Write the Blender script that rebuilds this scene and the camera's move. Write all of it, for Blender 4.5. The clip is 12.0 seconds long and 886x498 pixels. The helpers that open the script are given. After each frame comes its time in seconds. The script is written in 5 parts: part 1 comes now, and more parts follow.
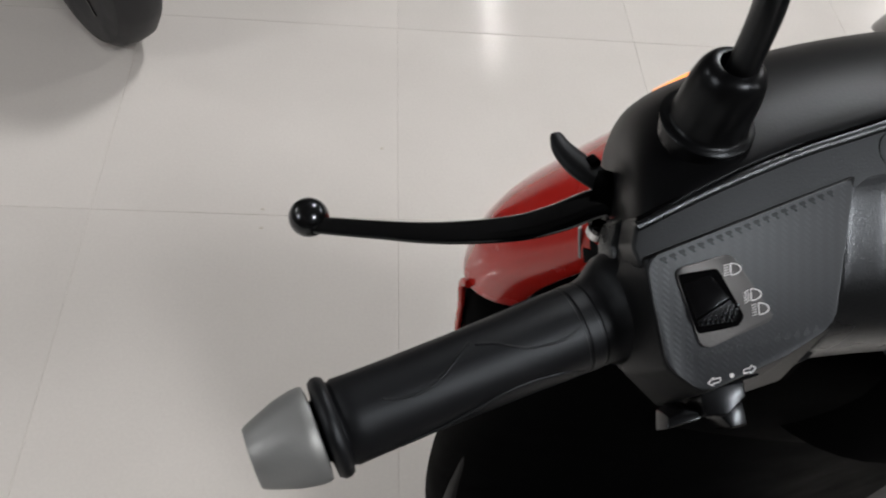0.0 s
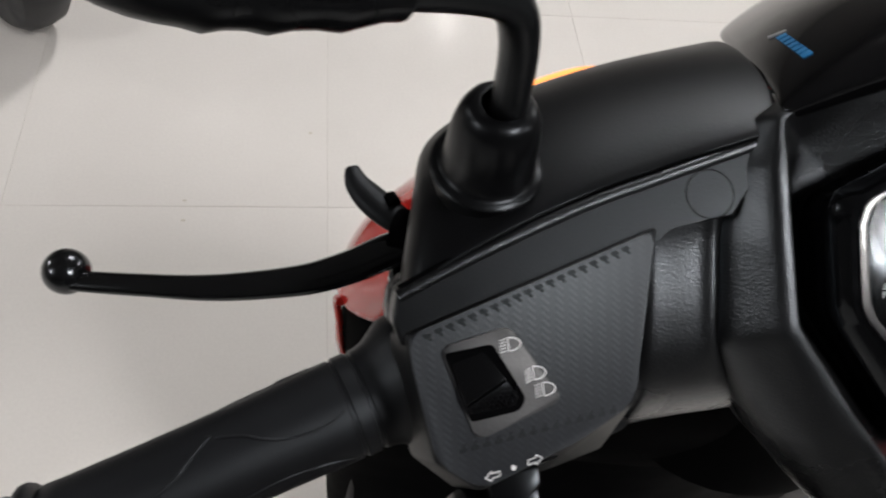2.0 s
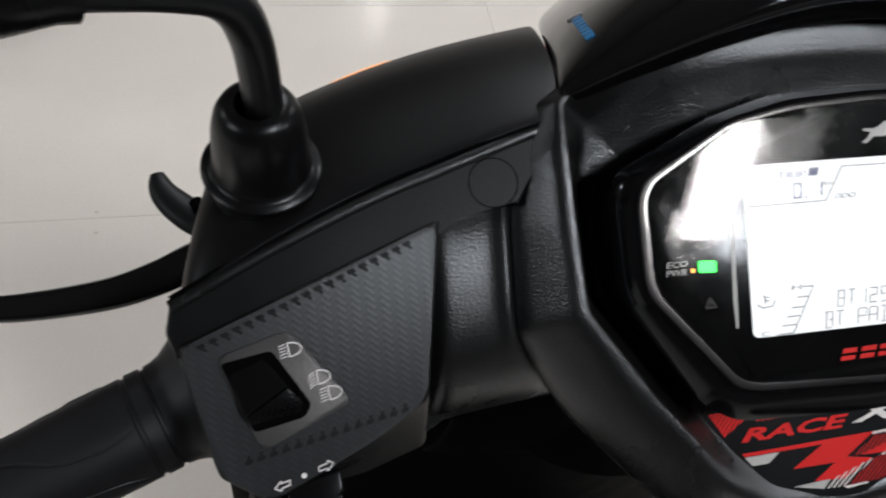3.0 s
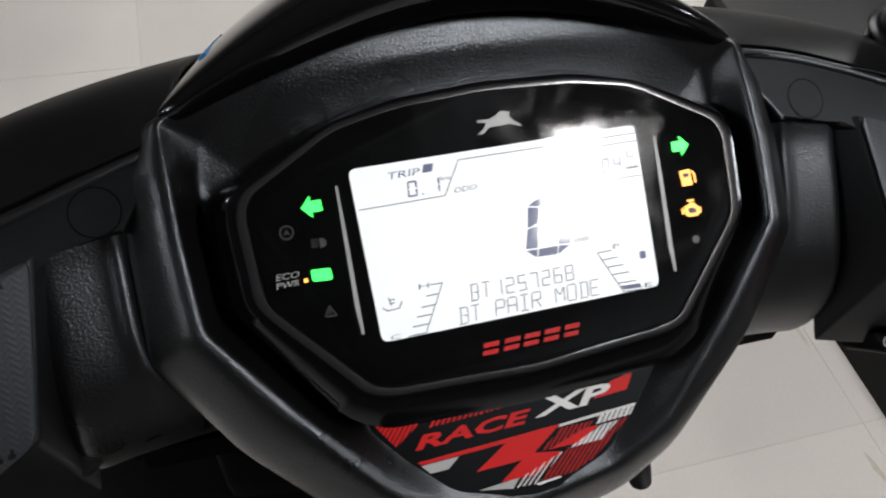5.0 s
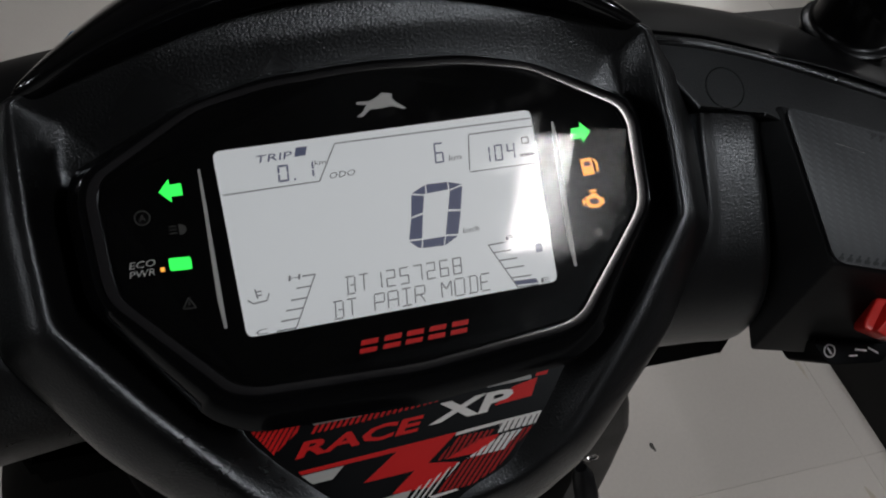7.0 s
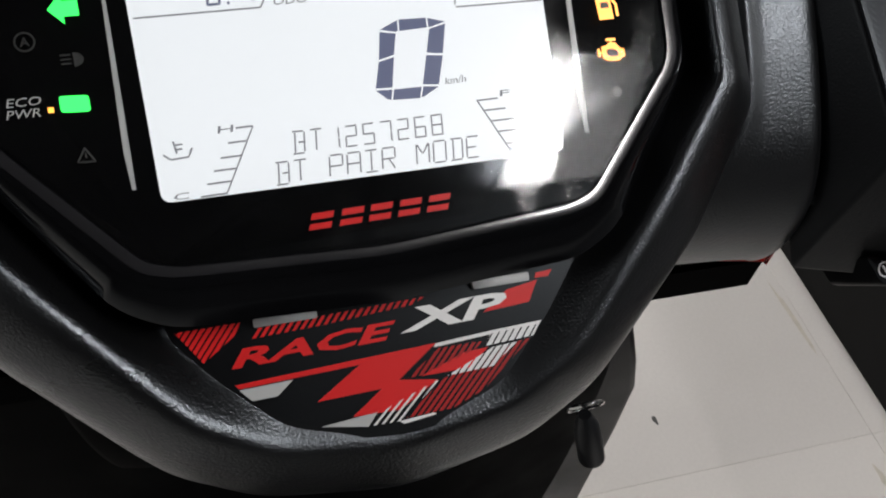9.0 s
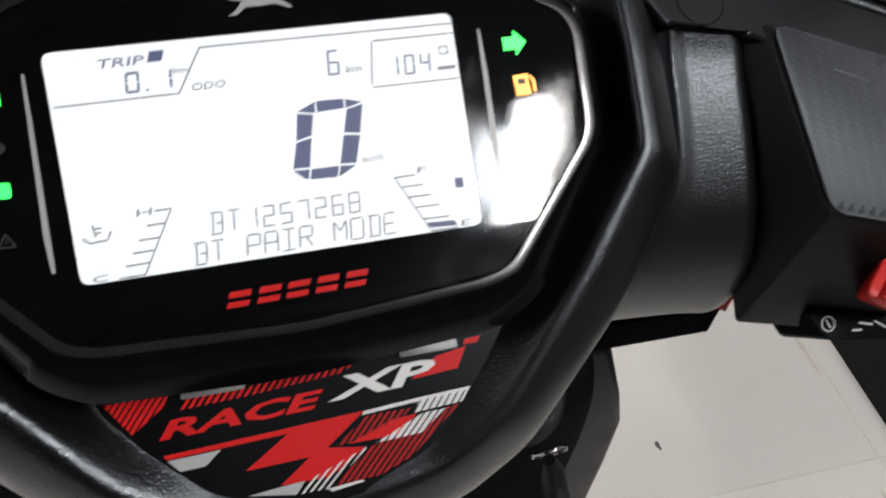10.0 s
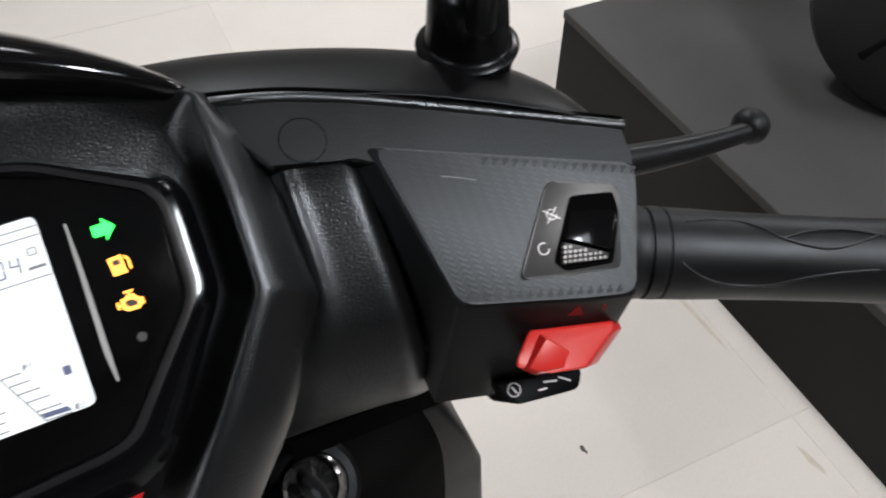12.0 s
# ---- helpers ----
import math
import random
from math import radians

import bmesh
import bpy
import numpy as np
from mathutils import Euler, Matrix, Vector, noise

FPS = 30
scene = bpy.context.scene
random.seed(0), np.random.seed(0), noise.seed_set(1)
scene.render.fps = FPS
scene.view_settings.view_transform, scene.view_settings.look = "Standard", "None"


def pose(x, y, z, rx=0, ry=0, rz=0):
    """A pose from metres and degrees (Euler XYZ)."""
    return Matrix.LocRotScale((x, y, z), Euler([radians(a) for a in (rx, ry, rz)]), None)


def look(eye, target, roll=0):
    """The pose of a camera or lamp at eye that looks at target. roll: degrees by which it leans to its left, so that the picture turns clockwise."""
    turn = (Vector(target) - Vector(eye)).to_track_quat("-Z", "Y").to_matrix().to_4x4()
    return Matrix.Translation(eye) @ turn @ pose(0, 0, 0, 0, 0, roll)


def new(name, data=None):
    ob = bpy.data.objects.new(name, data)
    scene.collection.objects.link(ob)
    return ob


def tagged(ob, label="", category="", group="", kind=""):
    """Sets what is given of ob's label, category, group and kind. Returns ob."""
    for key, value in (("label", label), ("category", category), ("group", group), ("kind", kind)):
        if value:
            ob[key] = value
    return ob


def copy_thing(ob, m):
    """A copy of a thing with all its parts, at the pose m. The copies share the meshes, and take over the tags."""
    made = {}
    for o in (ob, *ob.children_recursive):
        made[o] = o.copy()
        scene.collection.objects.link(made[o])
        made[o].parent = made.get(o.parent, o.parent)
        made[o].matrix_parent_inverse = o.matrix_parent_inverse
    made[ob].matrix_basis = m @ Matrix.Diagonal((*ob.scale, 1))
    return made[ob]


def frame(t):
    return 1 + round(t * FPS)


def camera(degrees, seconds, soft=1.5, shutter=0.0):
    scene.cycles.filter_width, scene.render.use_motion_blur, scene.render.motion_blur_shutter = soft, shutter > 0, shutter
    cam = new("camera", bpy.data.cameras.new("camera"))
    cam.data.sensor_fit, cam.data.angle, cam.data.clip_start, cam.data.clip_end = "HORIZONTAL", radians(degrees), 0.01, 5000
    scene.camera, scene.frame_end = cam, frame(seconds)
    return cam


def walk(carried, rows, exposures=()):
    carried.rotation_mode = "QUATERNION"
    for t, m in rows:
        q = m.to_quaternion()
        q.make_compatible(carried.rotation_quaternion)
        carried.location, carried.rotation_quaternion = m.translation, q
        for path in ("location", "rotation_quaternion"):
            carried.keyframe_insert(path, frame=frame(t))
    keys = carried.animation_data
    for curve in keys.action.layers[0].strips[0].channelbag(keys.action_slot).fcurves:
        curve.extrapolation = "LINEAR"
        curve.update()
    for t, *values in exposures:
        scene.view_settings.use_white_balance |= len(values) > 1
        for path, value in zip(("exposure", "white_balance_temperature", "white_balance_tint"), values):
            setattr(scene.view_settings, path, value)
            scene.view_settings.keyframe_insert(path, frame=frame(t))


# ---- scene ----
cam = camera(57.5, 12.0, soft=2.0, shutter=0.4)
EXPOSURES = [(0, 0.16), (1.0, 0.27), (2.0, 0.38), (3.0, 0.22), (3.5, 0.15), (5.5, 0.08), (6.0, 0.0), (6.5, -0.66), (7.0, -1.10), (7.7, -1.15), (9.2, 0.1), (9.5, 0.21), (10.5, 0.19), (11.0, 0.33), (12, 0.46)]
PATH = [
    (0, (-0.304, -0.189, 1.279), (-0.102, 0.991, -0.323), 9.6),
    (0.5, (-0.288, -0.184, 1.277), (-0.06, 0.982, -0.331), 11.0),
    (1, (-0.275, -0.172, 1.278), (-0.045, 0.977, -0.343), 10.9),
    (1.5, (-0.259, -0.156, 1.274), (-0.002, 0.971, -0.358), 11.5),
    (2, (-0.231, -0.142, 1.268), (0.052, 0.975, -0.366), 11.7),
    (2.5, (-0.205, -0.142, 1.266), (0.149, 0.958, -0.367), 13.2),
    (3, (-0.182, -0.143, 1.27), (0.225, 0.945, -0.358), 13.3),
    (3.5, (-0.158, -0.146, 1.27), (0.295, 0.928, -0.355), 13.1),
    (3.7, (-0.148, -0.149, 1.269), (0.314, 0.918, -0.359), 12.5),
    (5.3, (-0.073, -0.183, 1.279), (0.413, 0.991, -0.266), 8.7),
    (5.5, (-0.071, -0.192, 1.283), (0.415, 0.999, -0.249), 9.0),
    (6, (-0.056, -0.188, 1.286), (0.428, 1.023, -0.231), 8.5),
    (6.5, (-0.047, -0.182, 1.27), (0.434, 1.032, -0.245), 8.5),
    (7, (-0.041, -0.178, 1.257), (0.431, 1.04, -0.258), 8.0),
    (7.5, (-0.042, -0.179, 1.243), (0.422, 1.04, -0.273), 8.0),
    (7.7, (-0.038, -0.177, 1.231), (0.441, 1.027, -0.292), 8.7),
    (9.3, (-0.025, -0.171, 1.2), (0.424, 1.014, -0.347), 8.6),
    (9.5, (-0.022, -0.173, 1.199), (0.411, 1.047, -0.325), 7.4),
    (10, (-0.005, -0.169, 1.215), (0.429, 1.056, -0.304), 7.1),
    (10.5, (0.015, -0.169, 1.228), (0.461, 1.063, -0.284), 5.8),
    (11, (0.037, -0.171, 1.24), (0.502, 1.066, -0.262), 1.7),
    (11.5, (0.059, -0.177, 1.25), (0.588, 1.052, -0.236), 1.0),
    (12, (0.08, -0.187, 1.254), (0.661, 1.033, -0.221), 0.4),
]
walk(cam, [(t, look(eye, target, roll)) for t, eye, target, roll in PATH], EXPOSURES)

# ---- room light ----
world = bpy.data.worlds.new("room_world")
world.use_nodes = True
world.node_tree.nodes["Background"].inputs[0].default_value = (0.8, 0.85, 0.9, 1)
world.node_tree.nodes["Background"].inputs[1].default_value = 0.02
LAMP_GLOW, LAMP_WATTS = 5.0, 39.0
CEILING_Z = 2.95


# ---- materials ----
def nodes_of(name):
    m = bpy.data.materials.new(name)
    m.use_nodes = True
    return m, m.node_tree.nodes, m.node_tree.links, m.node_tree.nodes["Principled BSDF"]


def surface(name, colour, rough=0.5, metal=0.0, coat=0.0, grain=0.0, grain_scale=900, mottle=0.12, mottle_scale=18,
            rough_var=0.08, spec=0.5, smudge=0.0):
    """A plain painted or moulded surface with two scales of variation and a fine relief."""
    m, n, l, b = nodes_of(name)
    geo = n.new("ShaderNodeNewGeometry")
    big = n.new("ShaderNodeTexNoise")
    big.inputs["Scale"].default_value = mottle_scale
    big.inputs["Detail"].default_value = 6
    l.new(geo.outputs["Position"], big.inputs["Vector"])
    small = n.new("ShaderNodeTexNoise")
    small.inputs["Scale"].default_value = grain_scale
    small.inputs["Detail"].default_value = 2
    l.new(geo.outputs["Position"], small.inputs["Vector"])
    mix = n.new("ShaderNodeMix")
    mix.data_type = "RGBA"
    mix.inputs[6].default_value = (*[c * (1 - mottle) for c in colour], 1)
    mix.inputs[7].default_value = (*[min(1, c * (1 + mottle)) for c in colour], 1)
    l.new(big.outputs["Fac"], mix.inputs[0])
    l.new(mix.outputs[2], b.inputs["Base Color"])
    r = n.new("ShaderNodeMapRange")
    r.inputs["From Min"].default_value, r.inputs["From Max"].default_value = 0.3, 0.7
    r.inputs["To Min"].default_value, r.inputs["To Max"].default_value = max(0.02, rough - rough_var), min(1, rough + rough_var)
    l.new(big.outputs["Fac"], r.inputs["Value"])
    if smudge:
        sm = n.new("ShaderNodeTexNoise")
        sm.inputs["Scale"].default_value = 60
        sm.inputs["Detail"].default_value = 8
        sm.inputs["Distortion"].default_value = 2.0
        l.new(geo.outputs["Position"], sm.inputs["Vector"])
        rr = n.new("ShaderNodeMapRange")
        rr.inputs["From Min"].default_value, rr.inputs["From Max"].default_value = 0.5, 0.75
        rr.inputs["To Max"].default_value = smudge
        l.new(sm.outputs["Fac"], rr.inputs["Value"])
        add = n.new("ShaderNodeMath")
        l.new(r.outputs[0], add.inputs[0])
        l.new(rr.outputs[0], add.inputs[1])
        l.new(add.outputs[0], b.inputs["Roughness"])
    else:
        l.new(r.outputs[0], b.inputs["Roughness"])
    b.inputs["Metallic"].default_value = metal
    b.inputs["Specular IOR Level"].default_value = spec
    if max(colour) < 0.01:
        b.inputs["Specular Tint"].default_value = (0.84, 0.92, 1.0, 1)
    b.inputs["Coat Weight"].default_value = coat
    b.inputs["Coat Roughness"].default_value = 0.04
    if grain:
        bump = n.new("ShaderNodeBump")
        bump.inputs["Strength"].default_value = grain
        bump.inputs["Distance"].default_value = 0.0004
        l.new(small.outputs["Fac"], bump.inputs["Height"])
        l.new(bump.outputs[0], b.inputs["Normal"])
    return m


def glowing(name, colour, strength):
    m, n, l, b = nodes_of(name)
    b.inputs["Base Color"].default_value = (*[c * 0.3 for c in colour], 1)
    b.inputs["Emission Color"].default_value = (*colour, 1)
    b.inputs["Emission Strength"].default_value = strength
    b.inputs["Roughness"].default_value = 0.4
    return m


def clear_cover(name):
    """Clear polycarbonate: see-through, with a Fresnel gloss and wiping smears."""
    m, n, l, b = nodes_of(name)
    n.remove(b)
    out = n["Material Output"]
    clear = n.new("ShaderNodeBsdfTransparent")
    clear.inputs[0].default_value = (0.97, 0.97, 0.97, 1)
    gloss = n.new("ShaderNodeBsdfGlossy")
    geo = n.new("ShaderNodeNewGeometry")
    noise_n = n.new("ShaderNodeTexNoise")
    noise_n.inputs["Scale"].default_value = 45
    noise_n.inputs["Detail"].default_value = 8
    noise_n.inputs["Distortion"].default_value = 1.5
    l.new(geo.outputs["Position"], noise_n.inputs["Vector"])
    rr = n.new("ShaderNodeMapRange")
    rr.inputs["From Min"].default_value, rr.inputs["From Max"].default_value = 0.45, 0.8
    rr.inputs["To Min"].default_value, rr.inputs["To Max"].default_value = 0.04, 0.22
    l.new(noise_n.outputs["Fac"], rr.inputs["Value"])
    l.new(rr.outputs[0], gloss.inputs["Roughness"])
    fres = n.new("ShaderNodeFresnel")
    fres.inputs[0].default_value = 1.40
    mix = n.new("ShaderNodeMixShader")
    l.new(fres.outputs[0], mix.inputs[0])
    l.new(clear.outputs[0], mix.inputs[1])
    l.new(gloss.outputs[0], mix.inputs[2])
    l.new(mix.outputs[0], out.inputs[0])
    return m


def carbon(name):
    """Dark grey moulded plastic with a twill carbon-look weave laid at 45 degrees, in the panel's own millimetres."""
    m, n, l, b = nodes_of(name)

    def calc(op, a, c=None):
        node = n.new("ShaderNodeMath")
        node.operation = op
        for sock, x in zip(node.inputs, (a, c)):
            if isinstance(x, (int, float)):
                sock.default_value = x
            elif x is not None:
                l.new(x, sock)
        return node.outputs[0]

    uv = n.new("ShaderNodeUVMap")
    uv.uv_map = "face_mm"
    split = n.new("ShaderNodeSeparateXYZ")
    l.new(uv.outputs[0], split.inputs[0])
    cell = 1.48 * math.sqrt(2)
    p = calc("DIVIDE", calc("ADD", split.outputs[0], split.outputs[1]), cell)
    q = calc("DIVIDE", calc("SUBTRACT", split.outputs[0], split.outputs[1]), cell)
    over = calc("LESS_THAN", calc("FLOORED_MODULO", calc("ADD", calc("FLOOR", p), calc("FLOOR", q)), 4.0), 1.5)
    # rounded threads, and a fine rib along each
    hump_p = calc("ABSOLUTE", calc("SINE", calc("MULTIPLY", p, math.pi)))
    hump_q = calc("ABSOLUTE", calc("SINE", calc("MULTIPLY", q, math.pi)))
    lift = calc("ADD", calc("MULTIPLY", over, hump_p), calc("MULTIPLY", calc("SUBTRACT", 1.0, over), calc("MULTIPLY", hump_q, 0.55)))
    geo = n.new("ShaderNodeNewGeometry")
    wear = n.new("ShaderNodeTexNoise")
    wear.inputs["Scale"].default_value = 38
    wear.inputs["Detail"].default_value = 5
    l.new(geo.outputs["Position"], wear.inputs["Vector"])
    fine = n.new("ShaderNodeTexNoise")
    fine.inputs["Scale"].default_value = 1600
    l.new(geo.outputs["Position"], fine.inputs["Vector"])
    ramp = n.new("ShaderNodeMapRange")
    ramp.inputs["To Min"].default_value, ramp.inputs["To Max"].default_value = 0.475, 0.44
    l.new(calc("ADD", over, calc("SUBTRACT", wear.outputs["Fac"], 0.5)), ramp.inputs["Value"])
    l.new(ramp.outputs[0], b.inputs["Roughness"])
    col = n.new("ShaderNodeMix")
    col.data_type = "RGBA"
    col.inputs[6].default_value = (0.0158, 0.0168, 0.0200, 1)
    col.inputs[7].default_value = (0.0195, 0.0207, 0.0246, 1)
    l.new(calc("ADD", calc("MULTIPLY", over, 0.6), calc("MULTIPLY", wear.outputs["Fac"], 0.4)), col.inputs[0])
    l.new(col.outputs[2], b.inputs["Base Color"])
    bump = n.new("ShaderNodeBump")
    bump.inputs["Strength"].default_value = 0.12
    bump.inputs["Distance"].default_value = 0.0003
    l.new(calc("ADD", lift, calc("MULTIPLY", fine.outputs["Fac"], 0.35)), bump.inputs["Height"])
    l.new(bump.outputs[0], b.inputs["Normal"])
    b.inputs["Specular IOR Level"].default_value = 0.46
    b.inputs["Specular Tint"].default_value = (0.86, 0.94, 1.0, 1)
    return m


def tile_surface(name):
    """Polished cream vitrified tile with faint clouds, specks and dulled patches."""
    m, n, l, b = nodes_of(name)
    geo = n.new("ShaderNodeNewGeometry")
    info = n.new("ShaderNodeObjectInfo")
    big = n.new("ShaderNodeTexNoise")
    big.inputs["Scale"].default_value = 3.5
    big.inputs["Detail"].default_value = 8
    l.new(geo.outputs["Position"], big.inputs["Vector"])
    speck = n.new("ShaderNodeTexNoise")
    speck.inputs["Scale"].default_value = 170
    speck.inputs["Detail"].default_value = 3
    l.new(geo.outputs["Position"], speck.inputs["Vector"])
    a = n.new("ShaderNodeMix")
    a.data_type = "RGBA"
    a.inputs[6].default_value = (0.68, 0.65, 0.615, 1)
    a.inputs[7].default_value = (0.78, 0.75, 0.715, 1)
    l.new(big.outputs["Fac"], a.inputs[0])
    c = n.new("ShaderNodeMix")
    c.data_type = "RGBA"
    c.blend_type = "MULTIPLY"
    c.inputs[0].default_value = 0.10
    l.new(a.outputs[2], c.inputs[6])
    l.new(speck.outputs["Fac"], c.inputs[7])
    v = n.new("ShaderNodeHueSaturation")
    vr = n.new("ShaderNodeMapRange")
    vr.inputs["To Min"].default_value, vr.inputs["To Max"].default_value = 0.96, 1.04
    l.new(info.outputs["Random"], vr.inputs["Value"])
    l.new(vr.outputs[0], v.inputs["Value"])
    l.new(c.outputs[2], v.inputs["Color"])
    l.new(v.outputs[0], b.inputs["Base Color"])
    r = n.new("ShaderNodeMapRange")
    r.inputs["To Min"].default_value, r.inputs["To Max"].default_value = 0.07, 0.20
    l.new(big.outputs["Fac"], r.inputs["Value"])
    l.new(r.outputs[0], b.inputs["Roughness"])
    return m


def carpet_surface(name, colour):
    m, n, l, b = nodes_of(name)
    geo = n.new("ShaderNodeNewGeometry")
    fine = n.new("ShaderNodeTexNoise")
    fine.inputs["Scale"].default_value = 420
    fine.inputs["Detail"].default_value = 4
    l.new(geo.outputs["Position"], fine.inputs["Vector"])
    cloud = n.new("ShaderNodeTexNoise")
    cloud.inputs["Scale"].default_value = 5
    cloud.inputs["Detail"].default_value = 6
    l.new(geo.outputs["Position"], cloud.inputs["Vector"])
    s = n.new("ShaderNodeMath")
    l.new(fine.outputs["Fac"], s.inputs[0])
    l.new(cloud.outputs["Fac"], s.inputs[1])
    ramp = n.new("ShaderNodeMix")
    ramp.data_type = "RGBA"
    ramp.inputs[6].default_value = (*[c * 0.45 for c in colour], 1)
    ramp.inputs[7].default_value = (*[c * 1.55 for c in colour], 1)
    half = n.new("ShaderNodeMath")
    half.operation = "MULTIPLY"
    half.inputs[1].default_value = 0.5
    l.new(s.outputs[0], half.inputs[0])
    l.new(half.outputs[0], ramp.inputs[0])
    l.new(ramp.outputs[2], b.inputs["Base Color"])
    b.inputs["Roughness"].default_value = 0.9
    bump = n.new("ShaderNodeBump")
    bump.inputs["Strength"].default_value = 0.4
    bump.inputs["Distance"].default_value = 0.002
    l.new(fine.outputs["Fac"], bump.inputs["Height"])
    l.new(bump.outputs[0], b.inputs["Normal"])
    return m


MAT = dict(
    satin=surface("satin_black_plastic", (0.0035, 0.0035, 0.0039), 0.36, grain=0.25, grain_scale=2200, spec=0.42),
    smooth=surface("smooth_black_plastic", (0.003, 0.003, 0.0034), 0.40, grain=0.10, spec=0.22, rough_var=0.04),
    grained=surface("grained_black_plastic", (0.0036, 0.0036, 0.0039), 0.31, grain=0.42, grain_scale=1300, spec=0.78),
    band=surface("band_black_plastic", (0.0034, 0.0034, 0.0038), 0.37, grain=0.22, grain_scale=1300, spec=0.42),
    gloss=surface("gloss_black_plastic", (0.0035, 0.0035, 0.004), 0.07, coat=0.25, rough_var=0.03, smudge=0.06, spec=0.4),
    under=surface("lower_body_plastic", (0.0032, 0.0032, 0.0036), 0.42, grain=0.2, spec=0.18),
    # below real black plastic; dimness of undersides and recesses is put into the colour
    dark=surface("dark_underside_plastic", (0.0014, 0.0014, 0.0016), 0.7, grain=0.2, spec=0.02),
    rubber=surface("grip_rubber", (0.004, 0.004, 0.0048), 0.46, grain=0.22, grain_scale=2400, spec=0.40),
    boot=surface("boot_rubber", (0.003, 0.003, 0.0034), 0.30, grain=0.08, spec=0.26),
    lever=surface("lever_black_paint", (0.0035, 0.0035, 0.0038), 0.18, coat=0.3, rough_var=0.05),
    lever_dull=surface("lever_satin_paint", (0.006, 0.006, 0.0066), 0.46, grain=0.12, spec=0.28),
    housing=surface("switch_housing_plastic", (0.0034, 0.0034, 0.0037), 0.46, grain=0.3, grain_scale=1400, spec=0.30),
    bezel=surface("bezel_gloss_plastic", (0.0026, 0.0027, 0.0032), 0.10, rough_var=0.03, smudge=0.08, spec=0.34),
    paddle=surface("slider_plastic", (0.0032, 0.0032, 0.0036), 0.24, rough_var=0.05, spec=0.30),
    switch=surface("switch_gloss", (0.003, 0.003, 0.0034), 0.1, rough_var=0.03, spec=0.4),
    silver=surface("silver_bar_end", (0.30, 0.31, 0.31), 0.5, metal=0.55, grain=0.15),
    chrome=surface("chrome", (0.62, 0.62, 0.63), 0.13, metal=1.0),
    rim=surface("cover_edge_gloss", (0.012, 0.012, 0.014), 0.22, rough_var=0.04, coat=0.3, spec=0.55),
    red_paint=surface("red_body_paint", (0.60, 0.024, 0.018), 0.25, coat=1.0, mottle=0.06),
    red_plastic=surface("red_switch_plastic", (0.62, 0.022, 0.018), 0.33, mottle=0.05),
    decal_black=surface("decal_black", (0.0028, 0.0028, 0.0032), 0.36, grain=0.1, spec=0.12),
    face_black=surface("face_plate_black", (0.0022, 0.0022, 0.0026), 0.4, spec=0.06),
    decal_red=surface("decal_red", (0.62, 0.016, 0.017), 0.4, mottle=0.05, spec=0.15),
    decal_dull=surface("decal_dull_red", (0.34, 0.014, 0.015), 0.45, mottle=0.1, spec=0.15),
    mark_red=surface("dull_red_print", (0.17, 0.012, 0.010), 0.5, mottle=0.1, spec=0.15),
    decal_white=surface("decal_white", (0.72, 0.72, 0.72), 0.42, mottle=0.05),
    decal_grey=surface("decal_grey", (0.42, 0.43, 0.43), 0.4, mottle=0.06),
    print_white=surface("printed_white", (0.75, 0.76, 0.78), 0.5, mottle=0.05),
    print_blue=surface("printed_blue", (0.03, 0.22, 0.5), 0.4, mottle=0.05),
    mark_grey=surface("unlit_mark", (0.06, 0.06, 0.06), 0.5),
    mark_dark=surface("dim_printed_mark", (0.022, 0.023, 0.023), 0.5),
    ink=surface("display_segment", (0.10, 0.12, 0.225), 0.5, mottle=0.05),
    ink_pale=surface("display_thin_line", (0.19, 0.20, 0.225), 0.5, mottle=0.05),
    carbon=carbon("carbon_look_panel"),
    plate=surface("switch_plate", (0.034, 0.035, 0.038), 0.42, grain=0.15, spec=0.45),
    cover=clear_cover("clear_cover"),
    lcd=glowing("display_backlight", (0.80, 0.83, 0.86), 0.90),
    green=glowing("green_indicator", (0.035, 1.0, 0.105), 2.4),
    amber=glowing("amber_indicator", (1.0, 0.40, 0.06), 2.4),
    signal=glowing("amber_turn_lamp", (1.0, 0.34, 0.085), 1.5),
    tile=tile_surface("vitrified_tile"),
    grout=surface("grout", (0.65, 0.62, 0.583), 0.8, mottle=0.15),
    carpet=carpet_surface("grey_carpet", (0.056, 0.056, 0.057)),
    carpet_side=carpet_surface("shaded_side_carpet", (0.009, 0.009, 0.0095)),
    rim_dark=surface("dark_alloy_rim", (0.10, 0.102, 0.108), 0.35),
    tyre=surface("tyre_rubber", (0.019, 0.019, 0.021), 0.6, grain=0.3),
    wall=surface("wall_paint", (0.21, 0.203, 0.196), 0.7, mottle=0.05, mottle_scale=2),
    ceiling=surface("ceiling_board", (0.12, 0.12, 0.12), 0.8, mottle=0.05, mottle_scale=2),
    stain=surface("floor_stain", (0.54, 0.50, 0.43), 0.5, mottle=0.25, mottle_scale=60),
    stain_dark=surface("floor_speck", (0.06, 0.06, 0.055), 0.6),
    tube_glow=glowing("tube_glow", (1.0, 0.98, 0.96), 40.0),
    panel_light=glowing("light_panel", (1.0, 0.985, 0.985), LAMP_GLOW),
)

# ---- building helpers ----
# The handlebar's own frame: x across, y forward, z up, slightly turned and tipped.
BAR = Matrix.Translation((0, 0.003, 1.091)) @ Matrix.Rotation(radians(1.4), 4, "Z") @ Matrix.Rotation(radians(-1.0), 4, "Y")
